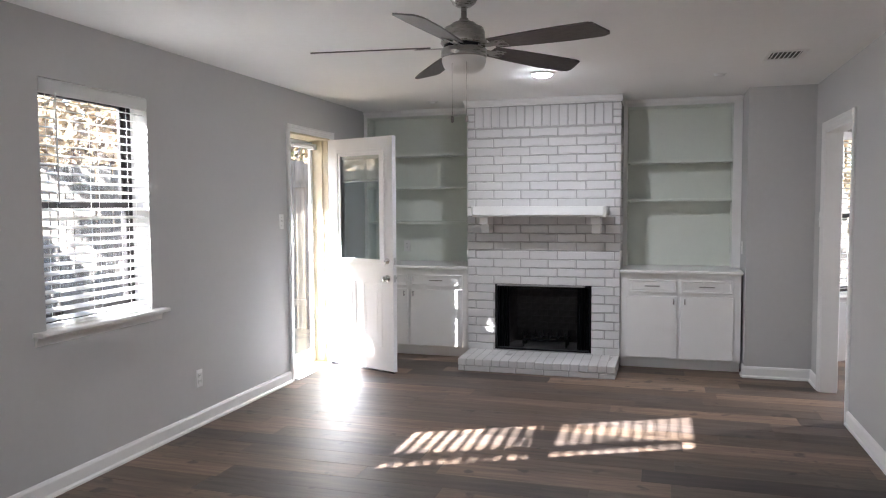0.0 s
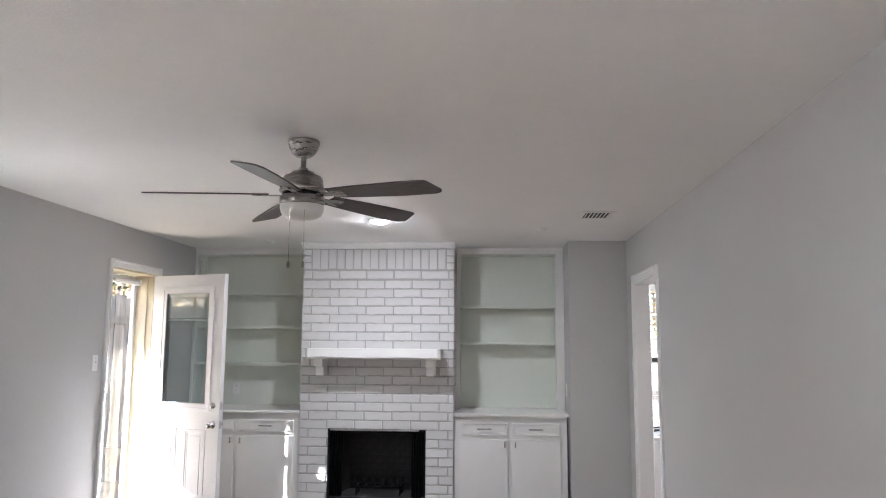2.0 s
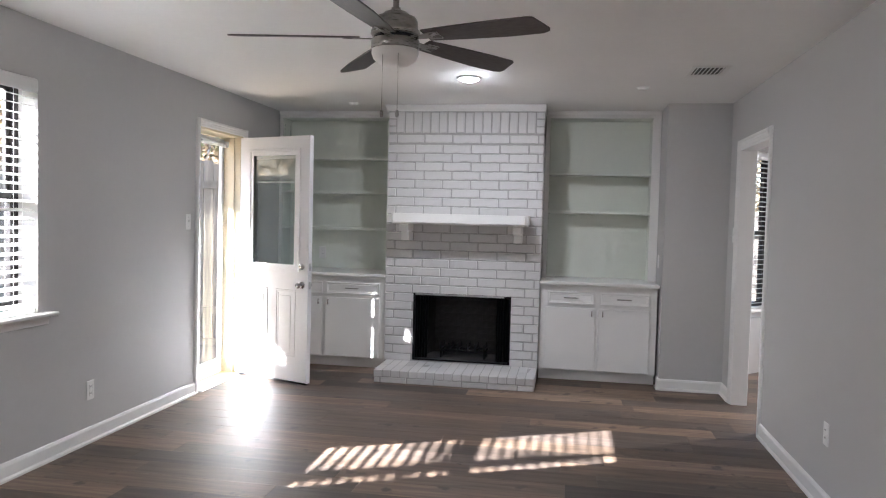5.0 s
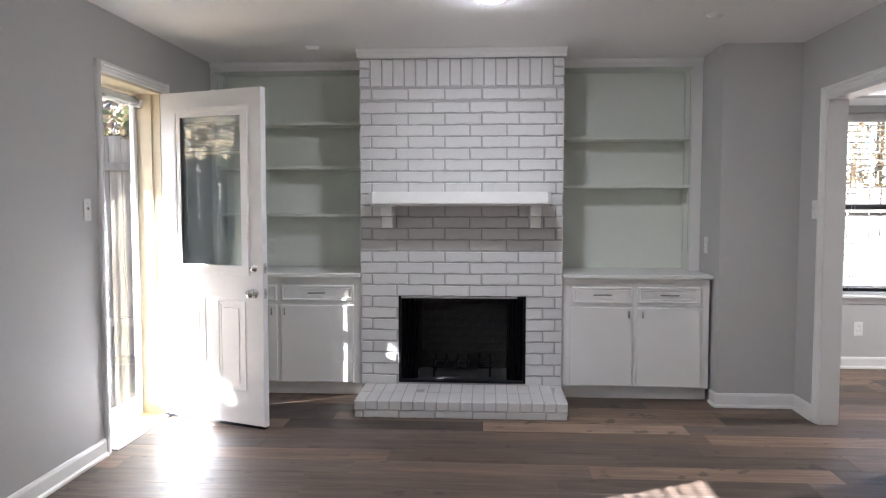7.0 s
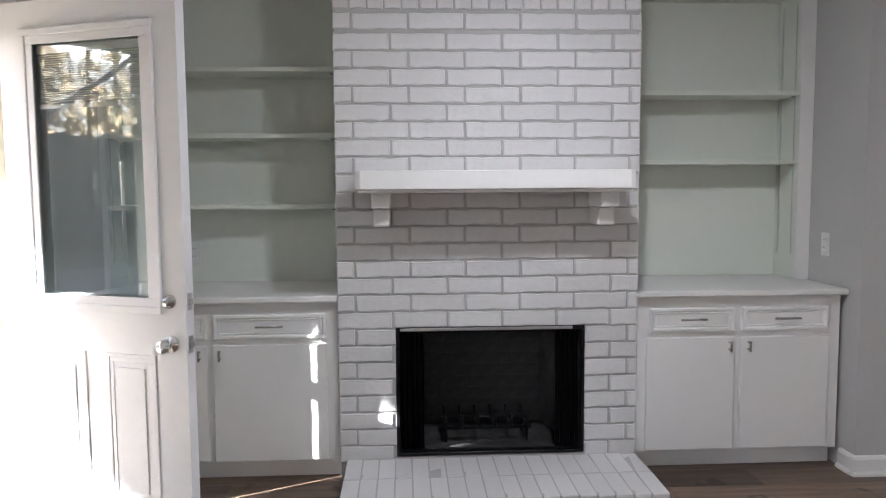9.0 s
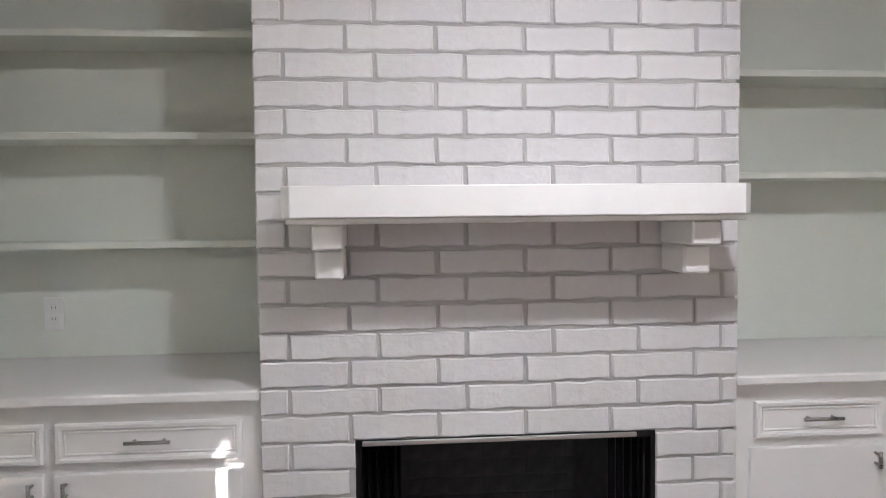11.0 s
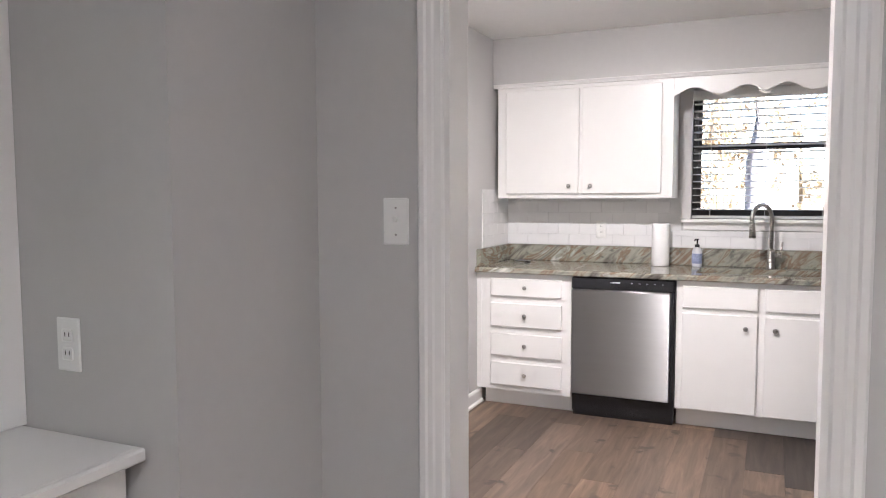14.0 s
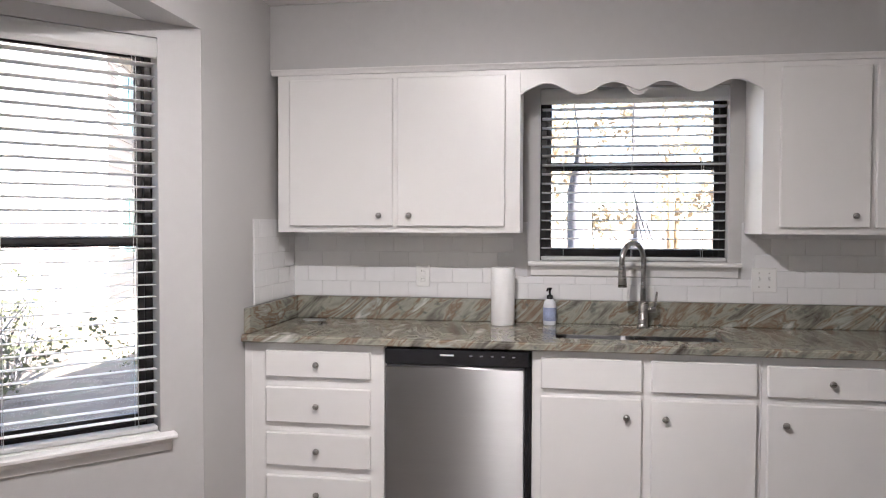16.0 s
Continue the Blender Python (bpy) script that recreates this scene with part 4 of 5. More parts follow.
# ---- ceiling fixtures ----
FAN = Vector((2.065, -3.41, CEIL_Z))
fan = thing("ceiling_fan", "brushed nickel ceiling fan with five dark wood blades", "ceiling fan", at=FAN)
M_FAN = Matrix.Translation(FAN) @ Matrix.Diagonal((1, 1, 0.985, 1))
part("canopy", lathe(bmesh.new(), [(0, 0), (0.071, 0), (0.073, -0.01), (0.071, -0.018), (0.068, -0.02), (0.066, -0.035), (0.05, -0.062), (0.034, -0.074), (0, -0.074)], 40, M_FAN), NICKEL, fan)
part("downrod", lathe(bmesh.new(), [(0.0128, -0.07), (0.0128, -0.125), (0.02, -0.128), (0.02, -0.142), (0, -0.142)], 20, M_FAN), NICKEL, fan)
part("motor_housing", lathe(bmesh.new(), [(0, -0.14), (0.03, -0.14), (0.05, -0.148), (0.062, -0.16), (0.085, -0.17), (0.092, -0.185), (0.094, -0.215), (0.102, -0.225), (0.104, -0.238), (0.098, -0.246), (0, -0.246)], 40, M_FAN), NICKEL, fan)
part("light_ring", lathe(bmesh.new(), [(0, -0.262), (0.097, -0.262), (0.101, -0.266), (0.101, -0.3), (0.097, -0.304), (0, -0.304)], 40, M_FAN), NICKEL, fan)
part("flywheel", lathe(bmesh.new(), [(0, -0.2465), (0.09, -0.2465), (0.09, -0.2615), (0, -0.2615)], 30, M_FAN), BLACK, fan)
part("glass_bowl", lathe(bmesh.new(), [(0.097, -0.3045), (0.099, -0.32), (0.09, -0.345), (0.066, -0.364), (0.035, -0.374), (0, -0.377)], 40, M_FAN), SHADE, fan, "frosted white glass bowl, unlit")
BLADE_Z = -0.248
outline = [(0.15, -0.046), (0.3, -0.059), (0.5, -0.07), (0.635, -0.072), (0.652, -0.064), (0.682, 0.03), (0.676, 0.048), (0.645, 0.062), (0.5, 0.067), (0.3, 0.058), (0.15, 0.046)]
blb = bmesh.new()
lo = [blb.verts.new((x, y, -0.003)) for x, y in outline]
hi = [blb.verts.new((x, y, 0.003)) for x, y in outline]
blb.faces.new(lo[::-1])
blb.faces.new(hi)
for k in range(len(outline)):
    blb.faces.new((lo[k], lo[(k + 1) % len(outline)], hi[(k + 1) % len(outline)], hi[k]))
BLADE_ME = mesh_of(blb, "blade", BLADE)
arm = bmesh.new()
box(arm, 0.085, 0.17, -0.018, 0.018, -0.008, -0.003, 0.002)
box(arm, 0.16, 0.22, -0.03, 0.03, -0.008, -0.0035, 0.002)
ARM_ME = mesh_of(arm, "blade_arm", NICKEL)
for k in range(5):
    m = pose(0, 0, BLADE_Z, 0, 0, 195 + 72 * k) @ pose(0, 0, 0, -12, 1.8)
    b = share("blade", BLADE_ME, fan, m)
    share("blade_arm", ARM_ME, fan, m)
for dx, dy, zz in ((-0.03, -0.085, -0.56), (0.035, -0.085, -0.56)):
    c = part("pull_chain", tube(bmesh.new(), [FAN + Vector((dx, dy, -0.33)), FAN + Vector((dx, dy - 0.004, -0.34)), FAN + Vector((dx, dy - 0.004, zz))], 0.0014, 6), NICKEL, fan)
    part("fob", lathe(bmesh.new(), [(0, 0), (0.006, -0.004), (0.008, -0.018), (0.006, -0.03), (0, -0.032)], 14, Matrix.Translation(FAN + Vector((dx, dy - 0.004, zz)))), NICKEL, c)



def disc_light(x, y, z, material):
    """A flush round LED light: a white ring and a glowing lens."""
    disc = thing("ceiling_light", "lit round flush LED ceiling light", "ceiling light", group="flush ceiling lights", at=(x, y, z))
    md = Matrix.Translation((x, y, z))
    part("trim_ring", lathe(bmesh.new(), [(0.068, -0.002), (0.072, -0.012), (0.08, -0.012), (0.088, -0.006), (0.09, 0)], 40, md), TRIM, disc)
    part("lens", lathe(bmesh.new(), [(0, -0.03), (0.03, -0.028), (0.055, -0.021), (0.067, -0.012), (0.069, -0.004), (0, -0.004)], 40, md), material, disc, "glowing white lens")


# a pair round the fan, the rear one unseen and added; one in the kitchen
disc_light(2.075, -1.25, CEIL_Z, LED)
# unseen lamp added behind the camera to brighten the room
disc_light(2.005, -5.68, CEIL_Z, LED)
disc_light(5.5, -0.42, KCEIL_Z, LED_K)


def detector(x, y):
    """Small round plastic cap under the ceiling."""
    d = thing("smoke_detector", "small round white plastic detector on the ceiling", "smoke detector", at=(x, y, CEIL_Z))
    part("base", lathe(bmesh.new(), [(0, -0.006), (0.044, -0.006), (0.047, -0.003), (0.047, 0)], 28, Matrix.Translation((x, y, CEIL_Z))), PLATE, d)
    part("cap", lathe(bmesh.new(), [(0, -0.02), (0.022, -0.019), (0.033, -0.014), (0.036, -0.006), (0, -0.006)], 28, Matrix.Translation((x, y, CEIL_Z))), PLATE, d)


detector(0.891, -0.13)
detector(3.311, -0.82)

vent = thing("ceiling_vent", "white louvred ceiling air register", "ceiling vent", at=(3.66, -1.43, CEIL_Z))
vb = bmesh.new()
vx0, vx1, vy0, vy1 = 3.54, 3.78, -1.58, -1.28
for a in ((vx0, vx1, vy0, vy0 + 0.03), (vx0, vx1, vy1 - 0.03, vy1), (vx0, vx0 + 0.03, vy0 + 0.03, vy1 - 0.03), (vx1 - 0.03, vx1, vy0 + 0.03, vy1 - 0.03)):
    box(vb, a[0], a[1], a[2], a[3], CEIL_Z - 0.008, CEIL_Z, 0.003)
part("frame", vb, TRIM, vent)
part("backing", solid(vx0 + 0.03, vx1 - 0.03, vy0 + 0.03, vy1 - 0.03, CEIL_Z - 0.002, CEIL_Z - 0.0005), SLOT, vent)
vs = mesh_of(solid(-0.0035, 0.0035, vy0 + 0.031, vy1 - 0.031, -0.0008, 0.0008), "louvre", TRIM)
for k in range(7):
    share("louvre", vs, vent, ORIGIN[vent.name].inverted() @ pose(vx0 + 0.042 + k * 0.026, 0, CEIL_Z - 0.007, 0, 40, 0))


# ---- switches and outlets ----
def wall_plate(kind, x, y, z, out, wide=0.07, label=""):
    """A cover plate with a toggle or a duplex socket, facing out (a horizontal direction)."""
    ang = math.degrees(math.atan2(out[0], -out[1]))
    name = "light_switch" if kind != "outlet" else "wall_outlet"
    t = thing(name, label or ("white toggle light switch on the wall" if kind != "outlet" else "white duplex outlet on the wall"), "light switch" if kind != "outlet" else "outlet", m=pose(x, y, z, 0, 0, ang))
    part("plate", solid(-wide / 2, wide / 2, -0.006, -0.0005, -0.058, 0.058, 0.003), PLATE, t, local=True)
    n = 2 if wide > 0.1 else 1
    for i in range(n):
        dx = (i - (n - 1) / 2) * 0.046
        if kind == "outlet":
            for dz in (-0.02, 0.02):
                s = part("socket", solid(dx - 0.016, dx + 0.016, -0.008, -0.006, dz - 0.014, dz + 0.014, 0.003), PLATE, t, local=True)
                for sx in (-0.006, 0.006):
                    part("slot", solid(dx + sx - 0.001, dx + sx + 0.001, -0.0086, -0.0078, dz - 0.002, dz + 0.007), SLOT, s, local=True)
        else:
            part("toggle", solid(dx - 0.005, dx + 0.005, -0.016, -0.005, -0.002, 0.014, 0.002), PLATE, t, local=True)
            for dz in (-0.033, 0.033):
                part("screw", lathe(bmesh.new(), [(0, -0.0005), (0.003, 0), (0, 0.0012)], 8, pose(dx, -0.006, dz, 90)), NICKEL, t, local=True)
    return t


wall_plate("switch", 0, -1.365, 1.326, (1, 0))
wall_plate("outlet", 0, -2.49, 0.317, (1, 0))
wall_plate("outlet", EAST, -2.56, 0.38, (-1, 0))
wall_plate("outlet", 3.592, 0.212, 1.07, (-1, 0), label="white duplex outlet on the wall pier")
wall_plate("switch", EAST, -0.315, 1.323, (-1, 0))
wall_plate("outlet", 0.38, NICHE_Y - 0.012, 1.03, (0, -1), label="white duplex outlet inside the bookcase")
wall_plate("outlet", 5.12, BAY_Y, 0.33, (0, -1))


# ---- kitchen ----
def knob(parent, x, y, z):
    part("knob", lathe(bmesh.new(), [(0, 0.024), (0.008, 0.024), (0.0135, 0.019), (0.014, 0.015), (0.01, 0.011), (0.0055, 0.008), (0.0055, 0.002), (0.008, 0), (0, 0)], 20, pose(x, y, z, 0, -90, 0)), NICKEL, parent, "round brushed nickel knob")


FX = 6.985


def kfront(name, y0, y1, z0, z1, parent, label):
    """A slab front with a bevelled lip."""
    return part(name, solid(FX - 0.02, FX - 0.001, y1, y0, z0, z1, 0.004), CAB, parent, label)


def kcabinet(y0, y1, label):
    c = thing("kitchen_cabinet", label, "cabinet", group="kitchen base cabinets", at=(7.28, (y0 + y1) / 2, 0))
    bm = bmesh.new()
    if y0 < -0.6 and y0 > -0.7:
        box(bm, FX, FX + 0.02, y1 + 0.0005, y0 - 0.0005, 0.112, 0.882)
        box(bm, FX + 0.02, 7.57, y1 + 0.0005, y0 - 0.0005, 0.112, 0.62)
    else:
        box(bm, FX, 7.57, y1 + 0.0005, y0 - 0.0005, 0.112, 0.882)
    part("body", bm, CAB, c)
    part("toe_kick", solid(7.06, 7.08, y1 + 0.001, y0 - 0.001, 0, 0.111), CAB, c, "recessed toe kick")
    return c


c = kcabinet(0.575, -0.028, "white kitchen cabinet of four drawers with round knobs")
part("side_panel", solid(FX, 7.57, 0.575, KY - 0.002, 0.112, 0.882), CAB, c)
for z0, z1 in ((0.735, 0.852), (0.534, 0.69), (0.342, 0.489), (0.148, 0.298)):
    d = kfront("drawer", 0.505, 0.03, z0, z1, c, "flat white drawer front")
    knob(d, FX - 0.02, 0.27, (z0 + z1) / 2)
c = kcabinet(-0.660, -1.568, "white kitchen sink cabinet with two doors")
for y0, y1, ky in ((-0.696, -1.105, -1.043), (-1.141, -1.549, -1.197)):
    kfront("false_front", y0, y1, 0.726, 0.855, c, "flat white false drawer front")
    d = kfront("door", y0, y1, 0.122, 0.695, c, "flat white cabinet door")
    knob(d, FX - 0.02, ky, 0.622)
c = kcabinet(-1.569, -2.15, "white kitchen cabinet with a drawer over a door")
d = kfront("drawer", -1.588, -2.058, 0.724, 0.85, c, "flat white drawer front")
knob(d, FX - 0.02, -1.823, 0.787)
d = kfront("door", -1.588, -2.058, 0.135, 0.695, c, "flat white cabinet door")
knob(d, FX - 0.02, -1.655, 0.618)
c = kcabinet(-2.151, KSOUTH + 0.002, "white blind corner kitchen cabinet beside the range")

dw = thing("dishwasher", "stainless steel dishwasher with a black control panel", "dishwasher", at=(7.25, -0.34, 0))
part("tub", solid(6.99, 7.56, -0.652, -0.036, 0.03, 0.878), BLACKP, dw)
part("door", solid(6.945, 6.988, -0.632, -0.04, 0.148, 0.806, 0.006), STEEL, dw, "brushed stainless door")
cp = part("control_panel", solid(6.95, 6.989, -0.65, -0.038, 0.812, 0.88, 0.004), BLACKP, dw, "glossy black control panel")
part("handle_recess", solid(6.955, 6.988, -0.63, -0.045, 0.8065, 0.8115), SLOT, dw)
part("nameplate", solid(6.9488, 6.9502, -0.335, -0.275, 0.852, 0.859), PLATE, cp, "small pale name bar")
for k in range(5):
    part("button", solid(6.9488, 6.9502, -0.40 - k * 0.045, -0.412 - k * 0.045, 0.853, 0.857), GREYSIDE, cp)
part("kick_plate", solid(7.0, 7.03, -0.648, -0.04, 0.0, 0.14, 0.003), BLACKP, dw, "black kick plate")
part("side_trim", solid(6.96, 6.99, -0.656, -0.634, 0.03, 0.81), BLACKP, dw)

# granite top with a sink cut-out, and its upstand
SX0, SX1, SY0, SY1 = 7.085, 7.445, -1.485, -0.755
ctop = thing("granite_countertop", "grey-brown veined granite countertop with a sink cut-out", "countertop", at=(7.28, -1.0, 0.885))
gb = bmesh.new()
for a in ((6.955, SX0, KSOUTH + 0.002, KY - 0.002), (SX1, KX - 0.002, KSOUTH + 0.002, KY - 0.002), (SX0, SX1, SY1, KY - 0.002), (SX0, SX1, KSOUTH + 0.002, SY0)):
    box(gb, a[0], a[1], a[2], a[3], 0.885, 0.92)
box(gb, 6.94, 6.955, -2.15, KY - 0.002, 0.887, 0.917, 0.004)
bmesh.ops.remove_doubles(gb, verts=gb.verts, dist=1e-5)
part("slab", gb, GRANITE, ctop)
part("upstand", solid(KX - 0.03, KX - 0.001, KSOUTH + 0.03, KY - 0.031, 0.9205, 1.034, 0.003), GRANITE, ctop, "granite upstand")
part("side_upstand", solid(6.975, KX - 0.001, KY - 0.030, KY - 0.001, 0.9205, 1.034, 0.003), GRANITE, ctop, "granite upstand")
single("countertop_return", solid(6.9, 6.954, KSOUTH + 0.002, -2.2, 0.885, 0.92), GRANITE, "granite strip beside the range", "countertop")

sink = thing("kitchen_sink", "undermounted stainless double-bowl sink", "sink", at=(7.26, -1.12, 0.7))
for y0, y1 in ((SY0, -1.13), (-1.11, SY1)):
    bw = bmesh.new()
    w, r = 0.004, 0.05
    for a in ((SX0, SX1, y0, y1, 0.70, 0.704), (SX0 - w, SX0, y0, y1, 0.70, 0.884), (SX1, SX1 + w, y0, y1, 0.70, 0.884), (SX0, SX1, y0 - w, y0, 0.70, 0.884), (SX0, SX1, y1, y1 + w, 0.70, 0.884)):
        box(bw, *a)
    for cx, cy in ((SX0, y0), (SX1, y0), (SX0, y1), (SX1, y1)):
        sx, sy = (1 if cx == SX0 else -1), (1 if cy == y0 else -1)
        ang = [(cx, cy)] + [(cx + sx * (r - r * math.sin(q)), cy + sy * (r - r * math.cos(q))) for q in (0, 0.39, 0.785, 1.18, 1.571)]
        lo = [bw.verts.new((x, y, 0.704)) for x, y in ang]
        hi = [bw.verts.new((x, y, 0.8845)) for x, y in ang]
        for k in range(len(ang)):
            bw.faces.new((lo[k], lo[(k + 1) % len(ang)], hi[(k + 1) % len(ang)], hi[k]))
        bw.faces.new(hi)
    bmesh.ops.recalc_face_normals(bw, faces=bw.faces)
    b = part("bowl", bw, STEEL, sink)
    part("drain", lathe(bmesh.new(), [(0, 0.7055), (0.04, 0.7055), (0.045, 0.7045)], 20, Matrix.Translation(((SX0 + SX1) / 2, (y0 + y1) / 2, 0))), CHROME, b)

faucet = thing("kitchen_faucet", "brushed nickel gooseneck pull-down faucet", "faucet", at=(7.51, -1.165, 0.92))
FAU = Vector((7.51, -1.165, 0.92))
part("base", lathe(bmesh.new(), [(0, 0), (0.028, 0), (0.028, 0.006), (0.023, 0.012), (0.022, 0.11), (0.018, 0.125), (0, 0.125)], 24, Matrix.Translation(FAU)), NICKEL, faucet)
dirn = Vector((-0.75, 0.62, 0)).normalized()
pts, rr = [FAU + Vector((0, 0, 0.11)), FAU + Vector((0, 0, 0.2)), FAU + Vector((0, 0, 0.315))], 0.088
for k in range(1, 13):
    q = math.pi * k / 12 * 1.04
    pts.append(FAU + Vector((0, 0, 0.315)) + dirn * (rr - rr * math.cos(q)) + Vector((0, 0, rr * math.sin(q))))
part("neck", tube(bmesh.new(), pts, 0.0125, 14), NICKEL, faucet)
e = pts[-1]
part("spray_head", tube(bmesh.new(), [e, e + Vector((0, 0, -0.02)) - dirn * 0.002, e + Vector((0, 0, -0.06)) - dirn * 0.004, e + Vector((0, 0, -0.105)) - dirn * 0.006], [0.014, 0.017, 0.0185, 0.021], 16), NICKEL, faucet)
hb = FAU + Vector((0, 0, 0.085))
part("lever_hub", tube(bmesh.new(), [hb + Vector((0, -0.02, 0)), hb + Vector((0, -0.06, 0))], 0.014, 14), NICKEL, faucet)
part("lever", tube(bmesh.new(), [hb + Vector((0, -0.052, 0)), hb + Vector((0, -0.058, 0.03)), hb + Vector((0, -0.064, 0.085))], [0.007, 0.006, 0.005], 10), NICKEL, faucet)

towel = thing("paper_towel_roll", "upright white paper towel roll on the counter", "paper towel", at=(7.47, -0.50, 0.92))
part("roll", lathe(bmesh.new(), [(0.02, 0.0), (0.054, 0.0), (0.057, 0.004), (0.057, 0.275), (0.054, 0.279), (0.02, 0.279)], 36, Matrix.Translation((7.47, -0.50, 0.9205))), PAPER, towel)
part("cardboard_core", lathe(bmesh.new(), [(0.0195, 0.0), (0.0195, 0.277), (0.0175, 0.277), (0.0175, 0)], 20, Matrix.Translation((7.47, -0.50, 0.9205))), mat("brown_card", (0.35, 0.25, 0.16), 0.9), towel)
soap = thing("soap_dispenser", "clear soap bottle with a blue label and dark pump", "soap bottle", at=(7.515, -0.725, 0.92))
MS = Matrix.Translation((7.515, -0.725, 0.9205))
part("bottle", lathe(bmesh.new(), [(0, 0), (0.03, 0), (0.032, 0.005), (0.032, 0.095), (0.026, 0.115), (0.014, 0.125), (0.014, 0.132), (0, 0.132)], 24, MS), SOAP, soap)
part("label", lathe(bmesh.new(), [(0.0325, 0.02), (0.0327, 0.05), (0.0325, 0.085)], 24, MS), SOAPL, soap, "blue printed label")
part("pump", lathe(bmesh.new(), [(0.015, 0.126), (0.015, 0.142), (0.005, 0.146), (0.005, 0.17), (0.011, 0.172), (0.011, 0.18), (0, 0.18)], 16, MS), BLACKP, soap)
part("spout", tube(bmesh.new(), [(7.515, -0.725, 1.096), (7.48, -0.715, 1.096), (7.472, -0.713, 1.089)], 0.005, 8), BLACKP, soap)
dish = thing("small_tray", "small shiny metal tray lying on the granite", "tray", at=(7.40, 0.43, 0.92))
part("dish", lathe(bmesh.new(), [(0, 0.003), (0.05, 0.003), (0.062, 0.012), (0.066, 0.013), (0.062, 0.008), (0.052, 0.0), (0, 0.0)], 28, Matrix.Translation((7.40, 0.43, 0.9205)) @ Matrix.Diagonal((0.7, 1.1, 1, 1))), CHROME, dish)


def wall_cabinet(y0, y1, doors, label):
    c = thing("wall_cabinet", label, "cabinet", group="kitchen wall cabinets", at=(7.45, (y0 + y1) / 2, 1.367))
    part("body", solid(7.292, KX - 0.002, y1, y0, 1.367, 2.112), CAB, c)
    for a, b, ky in doors:
        d = part("door", solid(7.272, 7.291, b, a, 1.397, 2.088, 0.004), CAB, c, "flat white door")
        knob(d, 7.272, ky, 1.447)
    return c


wall_cabinet(0.572, -0.588, ((0.509, 0.004, 0.068), (-0.016, -0.521, -0.076)), "white kitchen wall cabinet with two flat doors")
wall_cabinet(-1.638, -2.52, ((-1.707, -2.07, -2.008), (-2.092, -2.46, -2.15)), "white kitchen wall cabinet with two flat doors")
vp = bmesh.new()
ys = np.linspace(-0.589, -1.637, 61)


def scallop(u):
    """Lower edge of the valance board for u from 0 to 1."""
    a = min(u, 1 - u) * 2
    return 1.997 if a < 0.03 else 2.022 + 0.026 * math.cos(2 * math.pi * (a - 0.22) / 0.57)
lo, hi = [], []
for x in (7.293, 7.311):
    lo.append([vp.verts.new((x, y, scallop(k / 60))) for k, y in enumerate(ys)])
    hi.append([vp.verts.new((x, y, 2.112)) for y in ys])
for k in range(60):
    vp.faces.new((lo[0][k], lo[0][k + 1], hi[0][k + 1], hi[0][k]))
    vp.faces.new((lo[1][k + 1], lo[1][k], hi[1][k], hi[1][k + 1]))
    vp.faces.new((lo[0][k + 1], lo[0][k], lo[1][k], lo[1][k + 1]))
    vp.faces.new((hi[0][k], hi[0][k + 1], hi[1][k + 1], hi[1][k]))
bmesh.ops.recalc_face_normals(vp, faces=vp.faces)
yc = (ys[0] + ys[-1]) / 2
valance = thing("scalloped_valance", "white scalloped wooden valance over the sink window", "valance", at=(7.3, yc, 1.99))
part("board", vp, CAB, valance)
cr = bmesh.new()
extrude_profile(cr, [(u * 0.055, 1.99 + 0.04 * u * u) for u in (-1, -0.7, -0.4, -0.15, 0.15, 0.4, 0.7, 1)] + [(u * 0.055, 2.014 + 0.016 * u * u) for u in (0.75, 0.45, 0.15, -0.15, -0.45, -0.75)], (7.312, yc, 0), (7.32, yc, 0), (0, 1, 0))
part("crescent_ornament", cr, CAB, valance, "small carved white crescent")
single("trim", extrude_profile(bmesh.new(), [(0, 0), (0.01, 0.002), (0.014, 0.014), (0.022, 0.022), (0.022, 0.027), (0, 0.027)], (7.291, 0.6, 2.1125), (7.291, KSOUTH, 2.1125), (-1, 0, 0)), TRIM, "white moulding along the top of the wall cabinets", "trim", kind="structure")
wall_plate("outlet", KX - 0.008, -0.083, 1.148, (-1, 0), label="white duplex outlet on the tiled backsplash")
wall_plate("switch", KX - 0.008, -1.73, 1.147, (-1, 0), 0.115, "white double light switch on the tiled backsplash")

# refrigerator beside the doorway, facing along the room
fr = thing("refrigerator", "stainless steel refrigerator with grey sides", "refrigerator", at=(4.57, -1.86, 0))
part("body", solid(4.25, 4.81, -2.31, -1.412, 0.03, 1.755, 0.006), GREYSIDE, fr, "grey metal body")
for y0, y1 in ((-2.31, -1.863), (-1.859, -1.412)):
    d = part("door", solid(4.822, 4.888, y0, y1, 0.6, 1.765, 0.006), STEELV, fr, "polished stainless door")
    yy = y0 + 0.05 if y1 > -1.5 else y1 - 0.05
    part("handle", tube(bmesh.new(), [(4.888, yy, 0.75), (4.93, yy, 0.78), (4.93, yy, 1.5), (4.888, yy, 1.53)], 0.011, 10), STEEL, d)
part("freezer_drawer", solid(4.822, 4.888, -2.31, -1.412, 0.07, 0.59, 0.006), STEELV, fr)
part("gasket", solid(4.811, 4.821, -2.3, -1.42, 0.08, 1.75), BLACKP, fr)
for y in (-1.45, -2.27):
    part("hinge_cover", solid(4.76, 4.87, y - 0.03, y + 0.03, 1.766, 1.79, 0.005), BLACKP, fr, "dark hinge cover")
part("kick_grille", solid(4.80, 4.84, -2.3, -1.42, 0.0, 0.065), BLACKP, fr)

